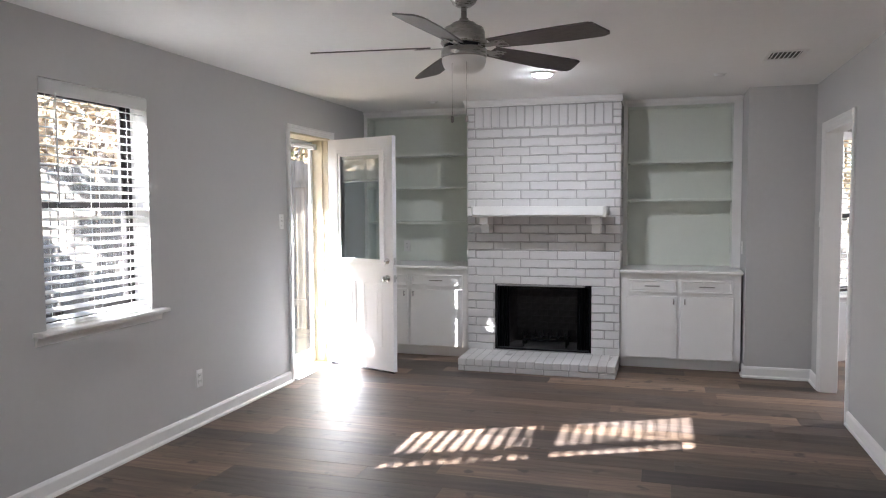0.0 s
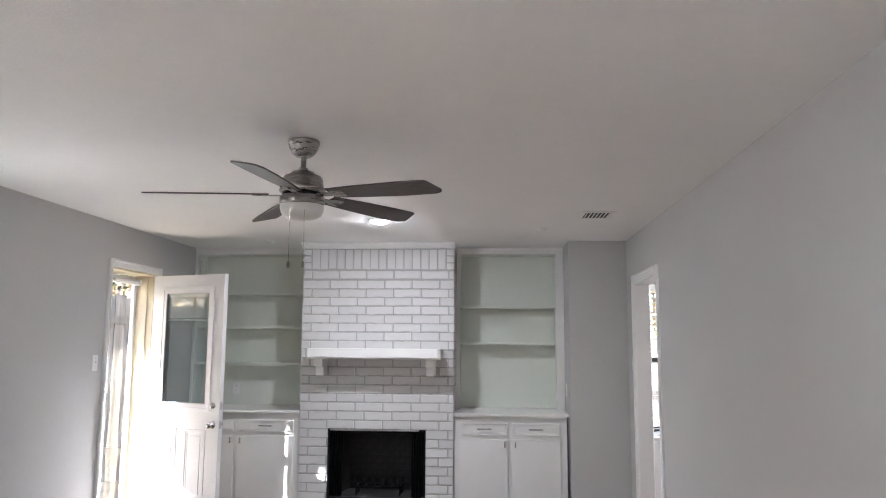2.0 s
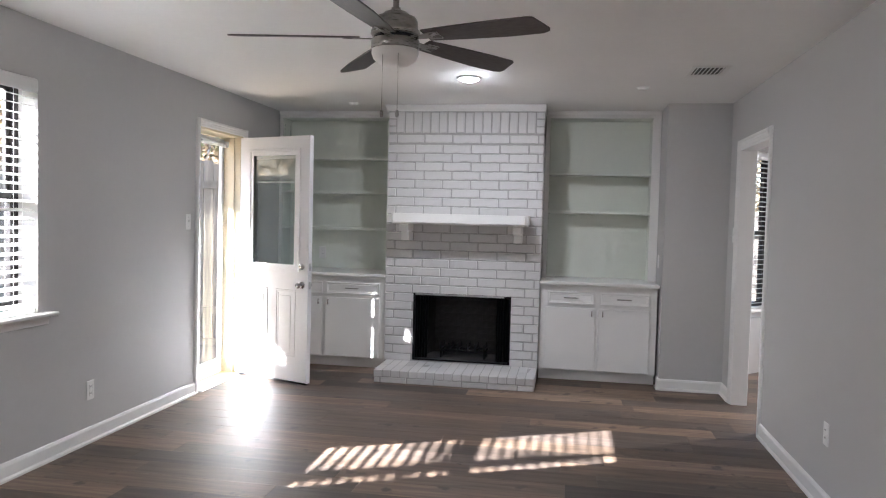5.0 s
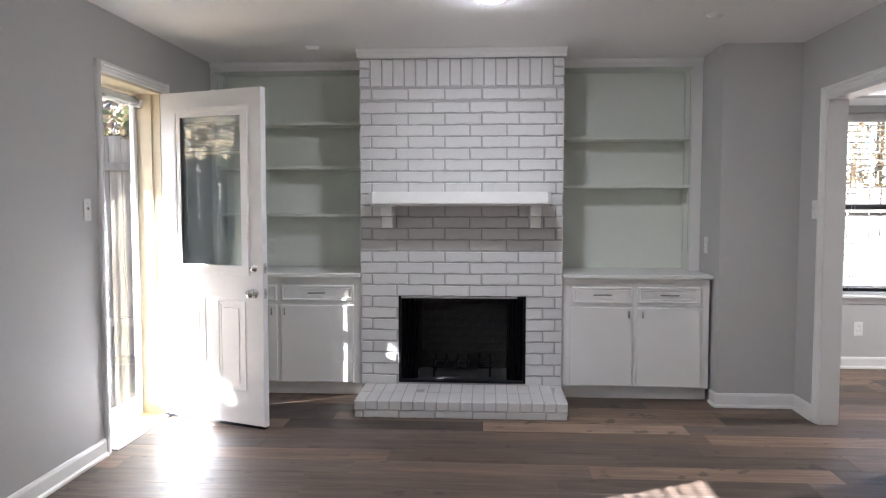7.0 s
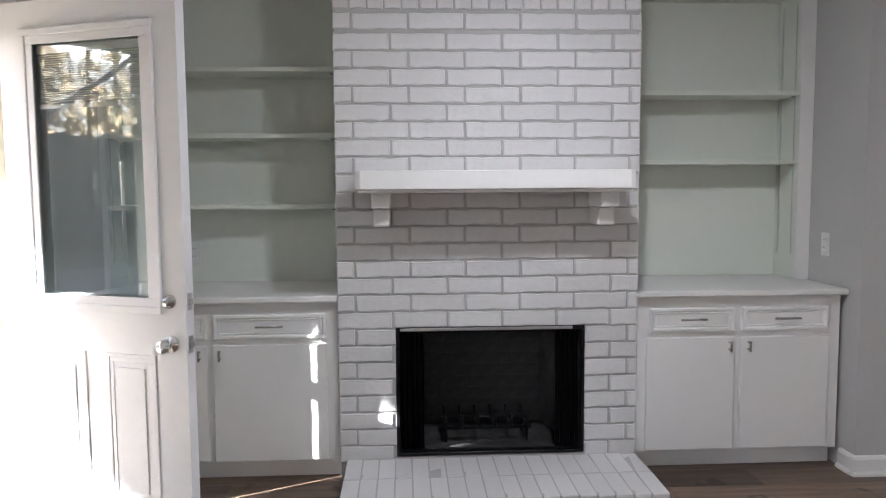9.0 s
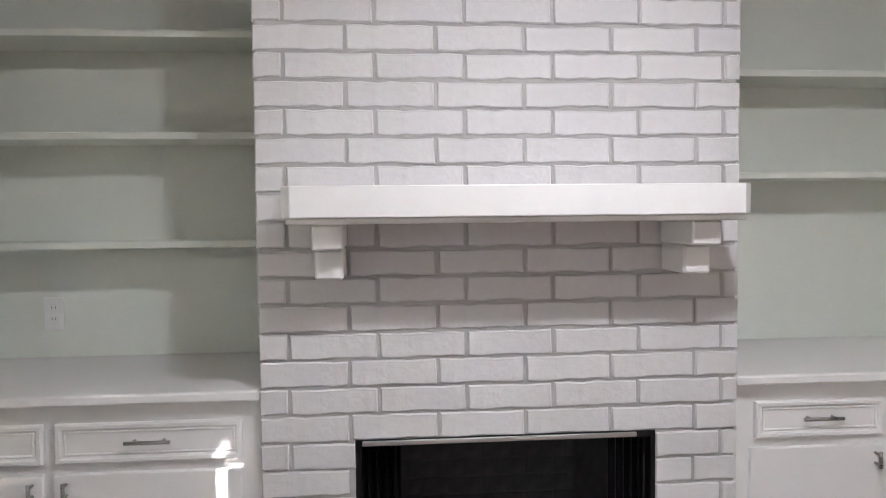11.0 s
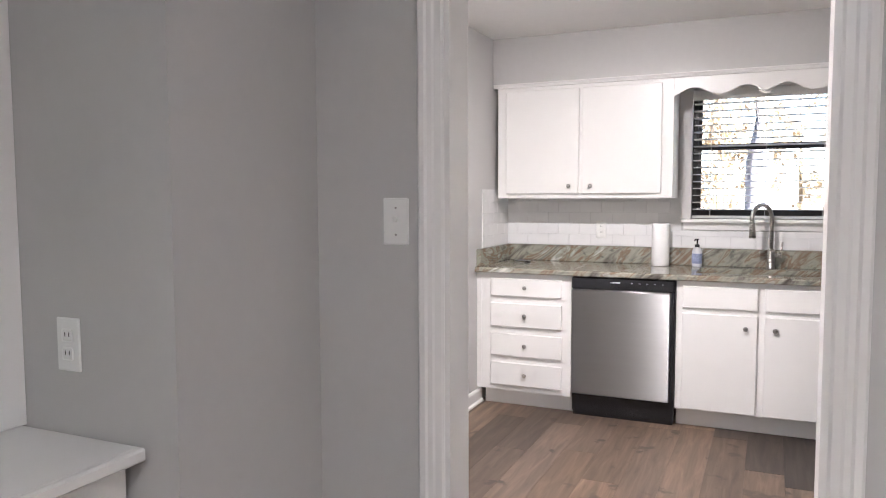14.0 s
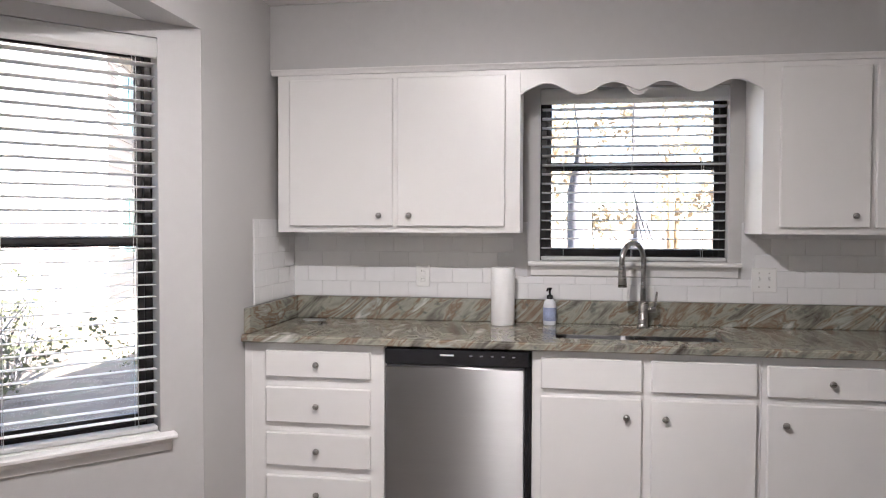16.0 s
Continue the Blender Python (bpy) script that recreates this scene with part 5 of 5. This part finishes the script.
# range along the south wall
rg = thing("kitchen_range", "stainless range with front knobs and a dark oven window", "range", at=(6.5, -2.5, 0))
RX0, RX1, RY = 6.135, 6.895, -2.16
part("body", solid(RX0, RX1, KSOUTH + 0.01, RY - 0.03, 0.08, 0.90), GREYSIDE, rg)
part("cooktop", solid(RX0, RX1, KSOUTH + 0.01, RY, 0.902, 0.922, 0.004), BLACKP, rg, "black glass cooktop")
pb = bmesh.new()
extrude_profile(pb, [(0, 0), (0.03, 0.0), (0.012, 0.1), (0, 0.1)], (RX0, RY - 0.03, 0.80), (RX1, RY - 0.03, 0.80), (0, 1, 0))
pan = part("control_panel", pb, STEEL, rg, "slanted stainless control panel")
for k in range(5):
    part("knob", lathe(bmesh.new(), [(0, 0.034), (0.016, 0.034), (0.02, 0.028), (0.022, 0.006), (0.025, 0), (0, 0)], 18, pose(RX0 + 0.1 + k * 0.14, RY - 0.009, 0.85, -80)), STEEL, pan, "stainless knob")
od = part("oven_door", solid(RX0 + 0.004, RX1 - 0.004, RY - 0.03, RY + 0.01, 0.24, 0.775, 0.005), STEEL, rg, "stainless oven door")
part("oven_window", solid(RX0 + 0.11, RX1 - 0.11, RY + 0.0095, RY + 0.0125, 0.33, 0.62), BLACKP, od, "dark oven window")
part("handle", tube(bmesh.new(), [(RX0 + 0.06, RY + 0.01, 0.72), (RX0 + 0.06, RY + 0.05, 0.725), (RX1 - 0.06, RY + 0.05, 0.725), (RX1 - 0.06, RY + 0.01, 0.72)], 0.012, 10), STEEL, od)
part("storage_drawer", solid(RX0 + 0.004, RX1 - 0.004, RY - 0.03, RY + 0.006, 0.09, 0.23, 0.004), STEEL, rg)
part("kick_plate", solid(RX0 + 0.02, RX1 - 0.02, RY - 0.07, RY - 0.05, 0, 0.08), BLACKP, rg)

# ---- outdoors ----
gm = bmesh.new()
bmesh.ops.create_grid(gm, x_segments=60, y_segments=60, size=600, matrix=Matrix.Translation((0, 0, -0.22)))
ground = single("ground", gm, LITTER, "ground covered with fallen leaves", "ground", kind="structure")


def fence(p, q, z, h, label):
    """Upright boards on two rails between p and q."""
    p, q = Vector((*p, z)), Vector((*q, z))
    d = q - p
    f = thing("fence", label, "fence", at=p)
    ang = math.degrees(math.atan2(d.y, d.x))
    me = mesh_of(solid(0.004, 0.136, -0.01, 0.01, 0, h, 0.003), "board", FENCEM)
    rnd = random.Random(int(h * 100))
    for k in range(int(d.length / 0.142)):
        share("board", me, f, pose(*(d.normalized() * 0.142 * k), 0, rnd.uniform(-0.6, 0.6), ang) @ Matrix.Translation((0, 0, rnd.uniform(-0.03, 0.02))))
    for zz in (0.35, h - 0.35):
        part("rail", solid(0, d.length, 0.012, 0.05, zz, zz + 0.09, m=pose(0, 0, 0, 0, 0, ang)), FENCEM, f, local=True)


fence((-8.0, 5.5), (-8.0, -14.5), 0.25, 1.95, "weathered grey wooden board fence behind the house")
fence((8.2, 5.2), (-0.1, 5.2), -0.2, 1.8, "weathered grey wooden board fence beyond the bay window")
fence((-0.25, 2.3), (-7.9, 2.3), -0.25, 2.3, "tall weathered board fence beside the back door")
single("slope", solid(-34, -7.55, -16, 8, -0.5, 0.26), LITTER, "raised bank of leaf-covered ground behind the blocks", "ground", kind="structure")
hill = bmesh.new()
hrnd = random.Random(8)
cols, rows_ = 40, 60
grid = [[hill.verts.new((-10.5 - 26 * (i / cols), -46 + 80 * j / rows_, 0.2 + 8.2 * (i / cols) ** 1.15 + hrnd.uniform(-0.12, 0.12) * (i > 0))) for j in range(rows_ + 1)] for i in range(cols + 1)]
for i in range(cols):
    for j in range(rows_):
        hill.faces.new((grid[i][j], grid[i][j + 1], grid[i + 1][j + 1], grid[i + 1][j]))
bmesh.ops.recalc_face_normals(hill, faces=hill.faces)
for f in hill.faces:
    f.smooth = True
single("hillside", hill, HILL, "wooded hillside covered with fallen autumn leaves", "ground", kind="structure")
rw = thing("retaining_wall", "low retaining wall of grey blocks below the fence", "retaining wall", at=(-7.4, -2, -0.22))
me = mesh_of(solid(0, 0.24, 0, 0.4, 0, 0.155, 0.012), "block", STONE)
for r in range(3):
    for k in range(42):
        share("block", me, rw, pose(-0.15, -10.5 + k * 0.41 + (0.2 if r % 2 else 0), r * 0.16, 0, 0, random.uniform(-1, 1)))


def leaf_cloud(bm, centre, radius, count, size, rnd, squash=0.75):
    """Leaves as small folded quads scattered in clumps."""
    c = Vector(centre)
    clumps = [c + Vector((rnd.gauss(0, 0.5), rnd.gauss(0, 0.5), rnd.gauss(0, 0.5) * squash)) * radius for _ in range(max(6, count // 45))]
    for _ in range(count):
        p = rnd.choice(clumps) + Vector((rnd.gauss(0, 1), rnd.gauss(0, 1), rnd.gauss(0, 1))) * radius * 0.13
        a = Vector((rnd.uniform(-1, 1), rnd.uniform(-1, 1), rnd.uniform(-1, 1))).normalized()
        b = a.orthogonal().normalized()
        s = size * rnd.uniform(0.6, 1.3)
        bm.faces.new([bm.verts.new(p + a * s), bm.verts.new(p + b * s * 0.5), bm.verts.new(p - a * s * 0.8), bm.verts.new(p - b * s * 0.5)])


def tree(x, y, z, h, r, leaves, leafm, label, seed, lean=0.0, count=900, low=0.45):
    rnd = random.Random(seed)
    t = thing("tree", label, "tree", group="trees round the house", at=(x, y, z))
    k = 9
    pts = [Vector((x + lean * i / k * h + rnd.uniform(-0.03, 0.03) * (i > 0), y + rnd.uniform(-0.03, 0.03) * (i > 0), z - 0.3 + (h + 0.3) * i / k)) for i in range(k + 1)]
    tr = bmesh.new()
    tube(tr, pts, [r * (1.15 if i == 0 else 1 - 0.75 * i / k) for i in range(k + 1)], 12)
    trunk = part("trunk", tr, BARK, t)
    crown = bmesh.new()
    for i in range(9):
        f = low + (0.95 - low) * i / 8
        base = pts[0].lerp(pts[-1], f)
        a = rnd.uniform(0, 2 * math.pi)
        ln = h * rnd.uniform(0.18, 0.32)
        mid = base + Vector((math.cos(a) * ln * 0.5, math.sin(a) * ln * 0.5, ln * 0.35))
        end = base + Vector((math.cos(a + 0.3) * ln, math.sin(a + 0.3) * ln, ln * rnd.uniform(0.5, 0.9)))
        part("limb", tube(bmesh.new(), [base, mid, end], [r * 0.38 * (1.1 - f * 0.6), r * 0.22, r * 0.06], 7), BARK, trunk)
        if leaves:
            leaf_cloud(crown, end, ln * 0.75, count // 9, 0.07, rnd)
            leaf_cloud(crown, mid, ln * 0.4, count // 18, 0.07, rnd)
    if leaves:
        tagged(part("crown", crown, leafm, t), kind="stuff")
    else:
        crown.free()


# unseen trunk added to cut the window's sunbeam, and trees by the door
tree(-5.0, -5.82, -0.2, 9.0, 0.13, True, LEAF_RUST, "slender unseen autumn tree added on the sun side", 3, count=700, low=0.78)
tree(-5.4, -5.30, -0.2, 8.5, 0.10, True, LEAF_GREEN, "slender unseen autumn tree added on the sun side", 4, count=700, low=0.78)
for k, (x, y, h, r, lm) in enumerate(((-10.5, -1.5, 9, 0.2, LEAF_RUST), (-12.5, 1.0, 11, 0.24, LEAF_GREEN), (-8.5, -13.5, 10, 0.22, LEAF_RUST), (-11, -5, 12, 0.26, LEAF_GREEN), (-10.0, 4.2, 9, 0.17, LEAF_RUST), (-14, 6.5, 10, 0.2, LEAF_RUST), (-9.6, -9.2, 10, 0.2, LEAF_GREEN), (-15, 3.0, 11, 0.25, LEAF_RUST), (-12, -13, 12, 0.3, LEAF_RUST))):
    tree(x, y, 0.25, h, r, True, lm, "tall tree with thinning autumn leaves", 20 + k, count=1500, low=0.2)
# dense evergreens added to keep the sun off the side fence
def evergreen(x, y, cy, z0, z1, wide, clumps, seed, label):
    ev = thing("tree", label, "tree", group="trees round the house", at=(x, y, -0.22))
    part("trunk", tube(bmesh.new(), [(x, y - 0.12, -0.4), (x, y, 3.4), (x, cy, z1 + 0.5)], [0.17, 0.18, 0.05], 14), BARK, ev)
    evl = bmesh.new()
    rnd = random.Random(seed)
    for k in range(clumps):
        a, zz = rnd.uniform(0, 6.28), rnd.uniform(z0, z1)
        rr2 = rnd.uniform(0.1, 1.3) * wide * (z1 + 1.5 - zz) / 3
        leaf_cloud(evl, (x + math.cos(a) * rr2, cy + math.sin(a) * rr2, zz), 0.55, 300, 0.10, rnd)
    tagged(part("crown", evl, LEAF_GREEN, ev), kind="stuff")


# unseen broad tree added; its upswept crown shades the back door's free side
vase = thing("tree", "unseen broad tree added, its upswept crown shading the back door", "tree", group="trees round the house", at=(-6.0, -5.0, -0.22))
vtrunk = part("trunk", tube(bmesh.new(), [(-6.0, -5.0, -0.4), (-5.97, -4.95, 1.6), (-6.0, -4.8, 3.9), (-6.1, -4.5, 6.4)], [0.2, 0.15, 0.13, 0.05], 14), BARK, vase)
for ey, ez in ((-3.75, 5.7), (-4.0, 5.2), (-5.3, 6.2), (-4.3, 6.6)):
    part("limb", tube(bmesh.new(), [(-5.99, -4.86, 3.3), (-6.0, (ey - 4.9) / 2 - 0.1, (ez + 3.3) / 2 - 0.2), (-6.0, ey, ez)], [0.06, 0.045, 0.012], 8), BARK, vtrunk)
vcrown, vrnd = bmesh.new(), random.Random(91)
for _ in range(330):
    across = vrnd.uniform(0.0, 1.5)
    low = max(3.8, 5.82 - 3.0 * across)
    leaf_cloud(vcrown, (-6.0 + vrnd.uniform(-0.2, 0.2), -3.42 - across, vrnd.uniform(low + 0.1, 6.5)), 0.26, 130, 0.075, vrnd)
tagged(part("crown", vcrown, LEAF_GREEN, vase), kind="stuff")
evergreen(-7.5, -0.6, -0.8, 3.3, 6.4, 0.95, 100, 93, "dense evergreen added to shade the side fence")
evergreen(-9.2, -2.0, -1.75, 4.2, 7.3, 1.25, 90, 92, "dense evergreen added behind the back fence for shade")
# trees over the side fence
for k, (x, y, h, r) in enumerate(((-2.2, 4.6, 6.5, 0.1), (-4.6, 5.6, 8.0, 0.14), (-0.9, 6.4, 7.5, 0.12), (-7.2, 6.2, 8.5, 0.15))):
    tree(x, y, -0.2, h, r, True, LEAF_GREEN if k % 2 == 0 else LEAF_RUST, "leafy yellow-green tree behind the side fence", 110 + k, count=2600, low=0.12)
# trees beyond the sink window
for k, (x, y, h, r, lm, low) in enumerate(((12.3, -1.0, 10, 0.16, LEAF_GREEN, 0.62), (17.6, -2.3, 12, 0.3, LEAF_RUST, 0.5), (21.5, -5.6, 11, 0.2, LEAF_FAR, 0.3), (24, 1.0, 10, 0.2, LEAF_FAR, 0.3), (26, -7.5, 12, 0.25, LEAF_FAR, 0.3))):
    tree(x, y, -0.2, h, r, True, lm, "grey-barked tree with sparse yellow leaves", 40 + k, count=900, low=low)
# trees, shrub and house beyond the bay
for k, (x, y, h, r, lm) in enumerate(((9.8, 6.6, 7, 0.07, LEAF_RUST), (5.5, 9.5, 10, 0.2, LEAF_GREEN), (2.0, 8.5, 9, 0.2, LEAF_RUST), (14.5, 13, 9, 0.16, LEAF_RUST))):
    tree(x, y, -0.2, h, r, True, lm, "thin bare-branched tree in the side yard", 60 + k, count=420, low=0.35)
for k, (x, y, s) in enumerate(((9.2, 4.1, 0.75), (10.4, 4.6, 0.9), (11.4, 5.6, 0.8))):
    sh = thing("shrub", "loose green and brown shrub in the yard", "shrub", at=(x, y, -0.22))
    rnd = random.Random(70 + k)
    for i in range(14):
        a, ln = rnd.uniform(0, 6.28), s * rnd.uniform(0.8, 1.5)
        part("stem", tube(bmesh.new(), [(x, y, -0.25), (x + math.cos(a) * ln * 0.25, y + math.sin(a) * ln * 0.25, ln * 0.4), (x + math.cos(a) * ln * 0.6, y + math.sin(a) * ln * 0.6, ln * 0.85)], [0.012, 0.009, 0.003], 5), BARK, sh)
    lv = bmesh.new()
    leaf_cloud(lv, (x, y, s * 0.35), s * 0.8, 900, 0.035, rnd)
    tagged(part("leaves", lv, LEAF_GREEN, sh), kind="stuff")
hs = thing("house", "pale sided two-storey neighbouring house with a gable roof", "house", at=(20, 13, -0.2))
MH = pose(20.5, 13.5, -0.2, 0, 0, 20)
ORIGIN[hs.name] = hs.matrix_world.copy()
part("wall", solid(-5, 5, -4, 4, 0, 5.4, m=MH), SIDING, hs)
for k in range(30):
    part("siding_board", solid(-5.02, 5.02, -4.03, -4.0, 0.2 + k * 0.2, 0.21 + k * 0.2, m=MH), SIDING, hs)
rf = bmesh.new()
extrude_profile(rf, [(-4.6, 5.3), (0, 7.6), (4.6, 5.3), (4.6, 5.5), (0, 7.85), (-4.6, 5.5)], (-5.4, 0, 0), (5.4, 0, 0), (0, 1, 0))
bmesh.ops.transform(rf, matrix=MH, verts=rf.verts)
part("roof", rf, ROOF, hs)
for x in (-3.6, -1.2, 1.6, 3.8):
    for z in (1.0, 3.6):
        w = part("window", solid(x - 0.55, x + 0.55, -4.08, -4.0, z - 0.08, z + 1.28, m=MH), TRIM, hs, "white window trim")
        for dx in (-0.26, 0.26):
            part("pane", solid(x + dx - 0.21, x + dx + 0.21, -4.1, -4.08, z, z + 1.2, m=MH), TEAL, w)

def far_woods(name, x0, x1, y0, y1, count, seed, label, tall=(7, 13)):
    """Distant wood: many leaf tufts and thin stems in one object."""
    rnd = random.Random(seed)
    bm = bmesh.new()
    for _ in range(count):
        x, y = rnd.uniform(x0, x1), rnd.uniform(y0, y1)
        h = rnd.uniform(*tall)
        tube(bm, [(x, y, -0.3), (x + rnd.uniform(-0.3, 0.3), y + rnd.uniform(-0.3, 0.3), h)], [rnd.uniform(0.1, 0.2), 0.03], 5)
        for _ in range(9):
            leaf_cloud(bm, (x + rnd.gauss(0, 1.2), y + rnd.gauss(0, 1.2), h * rnd.uniform(0.12, 1.0)), 1.5, 44, 0.24, rnd)
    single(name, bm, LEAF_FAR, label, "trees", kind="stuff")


far_woods("woods", -36, -13, -32, 22, 80, 15, "distant autumn woods behind the back fence", (4.5, 7.5))
far_woods("woods", -26, -2, 10, 30, 40, 16, "distant autumn woods behind the side fence")
far_woods("woods", 36, 50, -26, 12, 28, 7, "distant autumn woods east of the house")
far_woods("woods", -6, 30, 28, 40, 44, 9, "distant autumn woods beyond the side yard")

# ---- backsplash tiles ----
back = thing("tile_backsplash", "white subway tile backsplash with thin grout", "backsplash", at=(KX, -1.1, 1.035))
gr = bmesh.new()
box(gr, KX - 0.004, KX - 0.0005, KWIN[1] + 0.06, KY - 0.001, 1.0345, 1.42)
box(gr, KX - 0.004, KX - 0.0005, KWIN[0] - 0.06, KWIN[1] + 0.06, 1.0345, KWIN[2] - 0.075)
box(gr, KX - 0.004, KX - 0.0005, -2.6, KWIN[0] - 0.06, 1.0345, 1.42)
part("grout", gr, GROUT, back)
part("grout", solid(7.077, KX - 0.0045, KY - 0.004, KY - 0.0005, 1.0345, 1.428), GROUT, back)
TILES = {}


def tile(a, b, z0, z1, side):
    """One tile along [a, b]; side: on the return wall."""
    l, h = round(b - a, 3), round(z1 - z0, 3)
    if (l, h) not in TILES:
        TILES[l, h] = mesh_of(solid(0.0008, l - 0.0008, -0.0035, 0, 0.0008, h - 0.0008, 0.0008), "tile", TILE)
    m = pose(a, KY - 0.004, z0) if side else pose(KX - 0.004, b, z0, 0, 0, -90)
    share("tile", TILES[l, h], back, ORIGIN[back.name].inverted() @ m)


for r in range(6):
    z0 = 1.036 + r * 0.0768
    z1 = min(z0 + 0.0768, 1.42)
    if z1 - z0 < 0.02:
        continue
    y = -2.6 - (0.076 if r % 2 else 0)
    while y < KY - 0.012:
        a, b = max(y, -2.6), min(y + 0.1525, KY - 0.005)
        top = z1
        if b > KWIN[0] - 0.06 and a < KWIN[1] + 0.06:
            if z0 >= KWIN[2] - 0.08:
                top = z0
            else:
                top = min(z1, KWIN[2] - 0.075)
        if b - a > 0.01 and top - z0 > 0.01:
            tile(a, b, z0, top, False)
        y += 0.1525
    x = KX - 0.005
    while x > 7.085:
        a = max(7.078, x - (0.1525 if not (r % 2 and x > KX - 0.01) else 0.076))
        if x - a > 0.01:
            tile(a, x, z0, min(z1, 1.427), True)
        x = a

# ---- floor planks ----
PL, PW = 1.22, 0.182
plank_rnd = random.Random(11)
PLANK_MESHES = {}


def plank(x0, x1, y0, y1):
    key = (round(x1 - x0, 3), round(y1 - y0, 3))
    if key not in PLANK_MESHES:
        l, w = key
        bm = bmesh.new()
        c = 0.0012
        lo = [bm.verts.new(p) for p in ((0, 0, -0.006), (l, 0, -0.006), (l, w, -0.006), (0, w, -0.006))]
        md = [bm.verts.new(p) for p in ((0, 0, -c), (l, 0, -c), (l, w, -c), (0, w, -c))]
        hi = [bm.verts.new(p) for p in ((c, c, 0), (l - c, c, 0), (l - c, w - c, 0), (c, w - c, 0))]
        for k in range(4):
            q = (k + 1) % 4
            bm.faces.new((lo[k], lo[q], md[q], md[k]))
            bm.faces.new((md[k], md[q], hi[q], hi[k]))
        bm.faces.new(hi)
        PLANK_MESHES[key] = mesh_of(bm, "plank", PLANK)
    share("plank", PLANK_MESHES[key], floor, Matrix.Translation((x0, y0, 0)))


y = -8.35
while y < 1.25:
    x = -0.05 - plank_rnd.uniform(0, PL)
    while x < KX:
        a, b = max(x, -0.02), min(x + PL, KX + 0.02 if y > KSOUTH - 0.1 else EAST + 0.02)
        behind = y > 0.58 and b < 4.15
        if b - a > 0.03 and not behind:
            plank(a, b, y, y + PW - 0.0004)
        x += PL
    y += PW
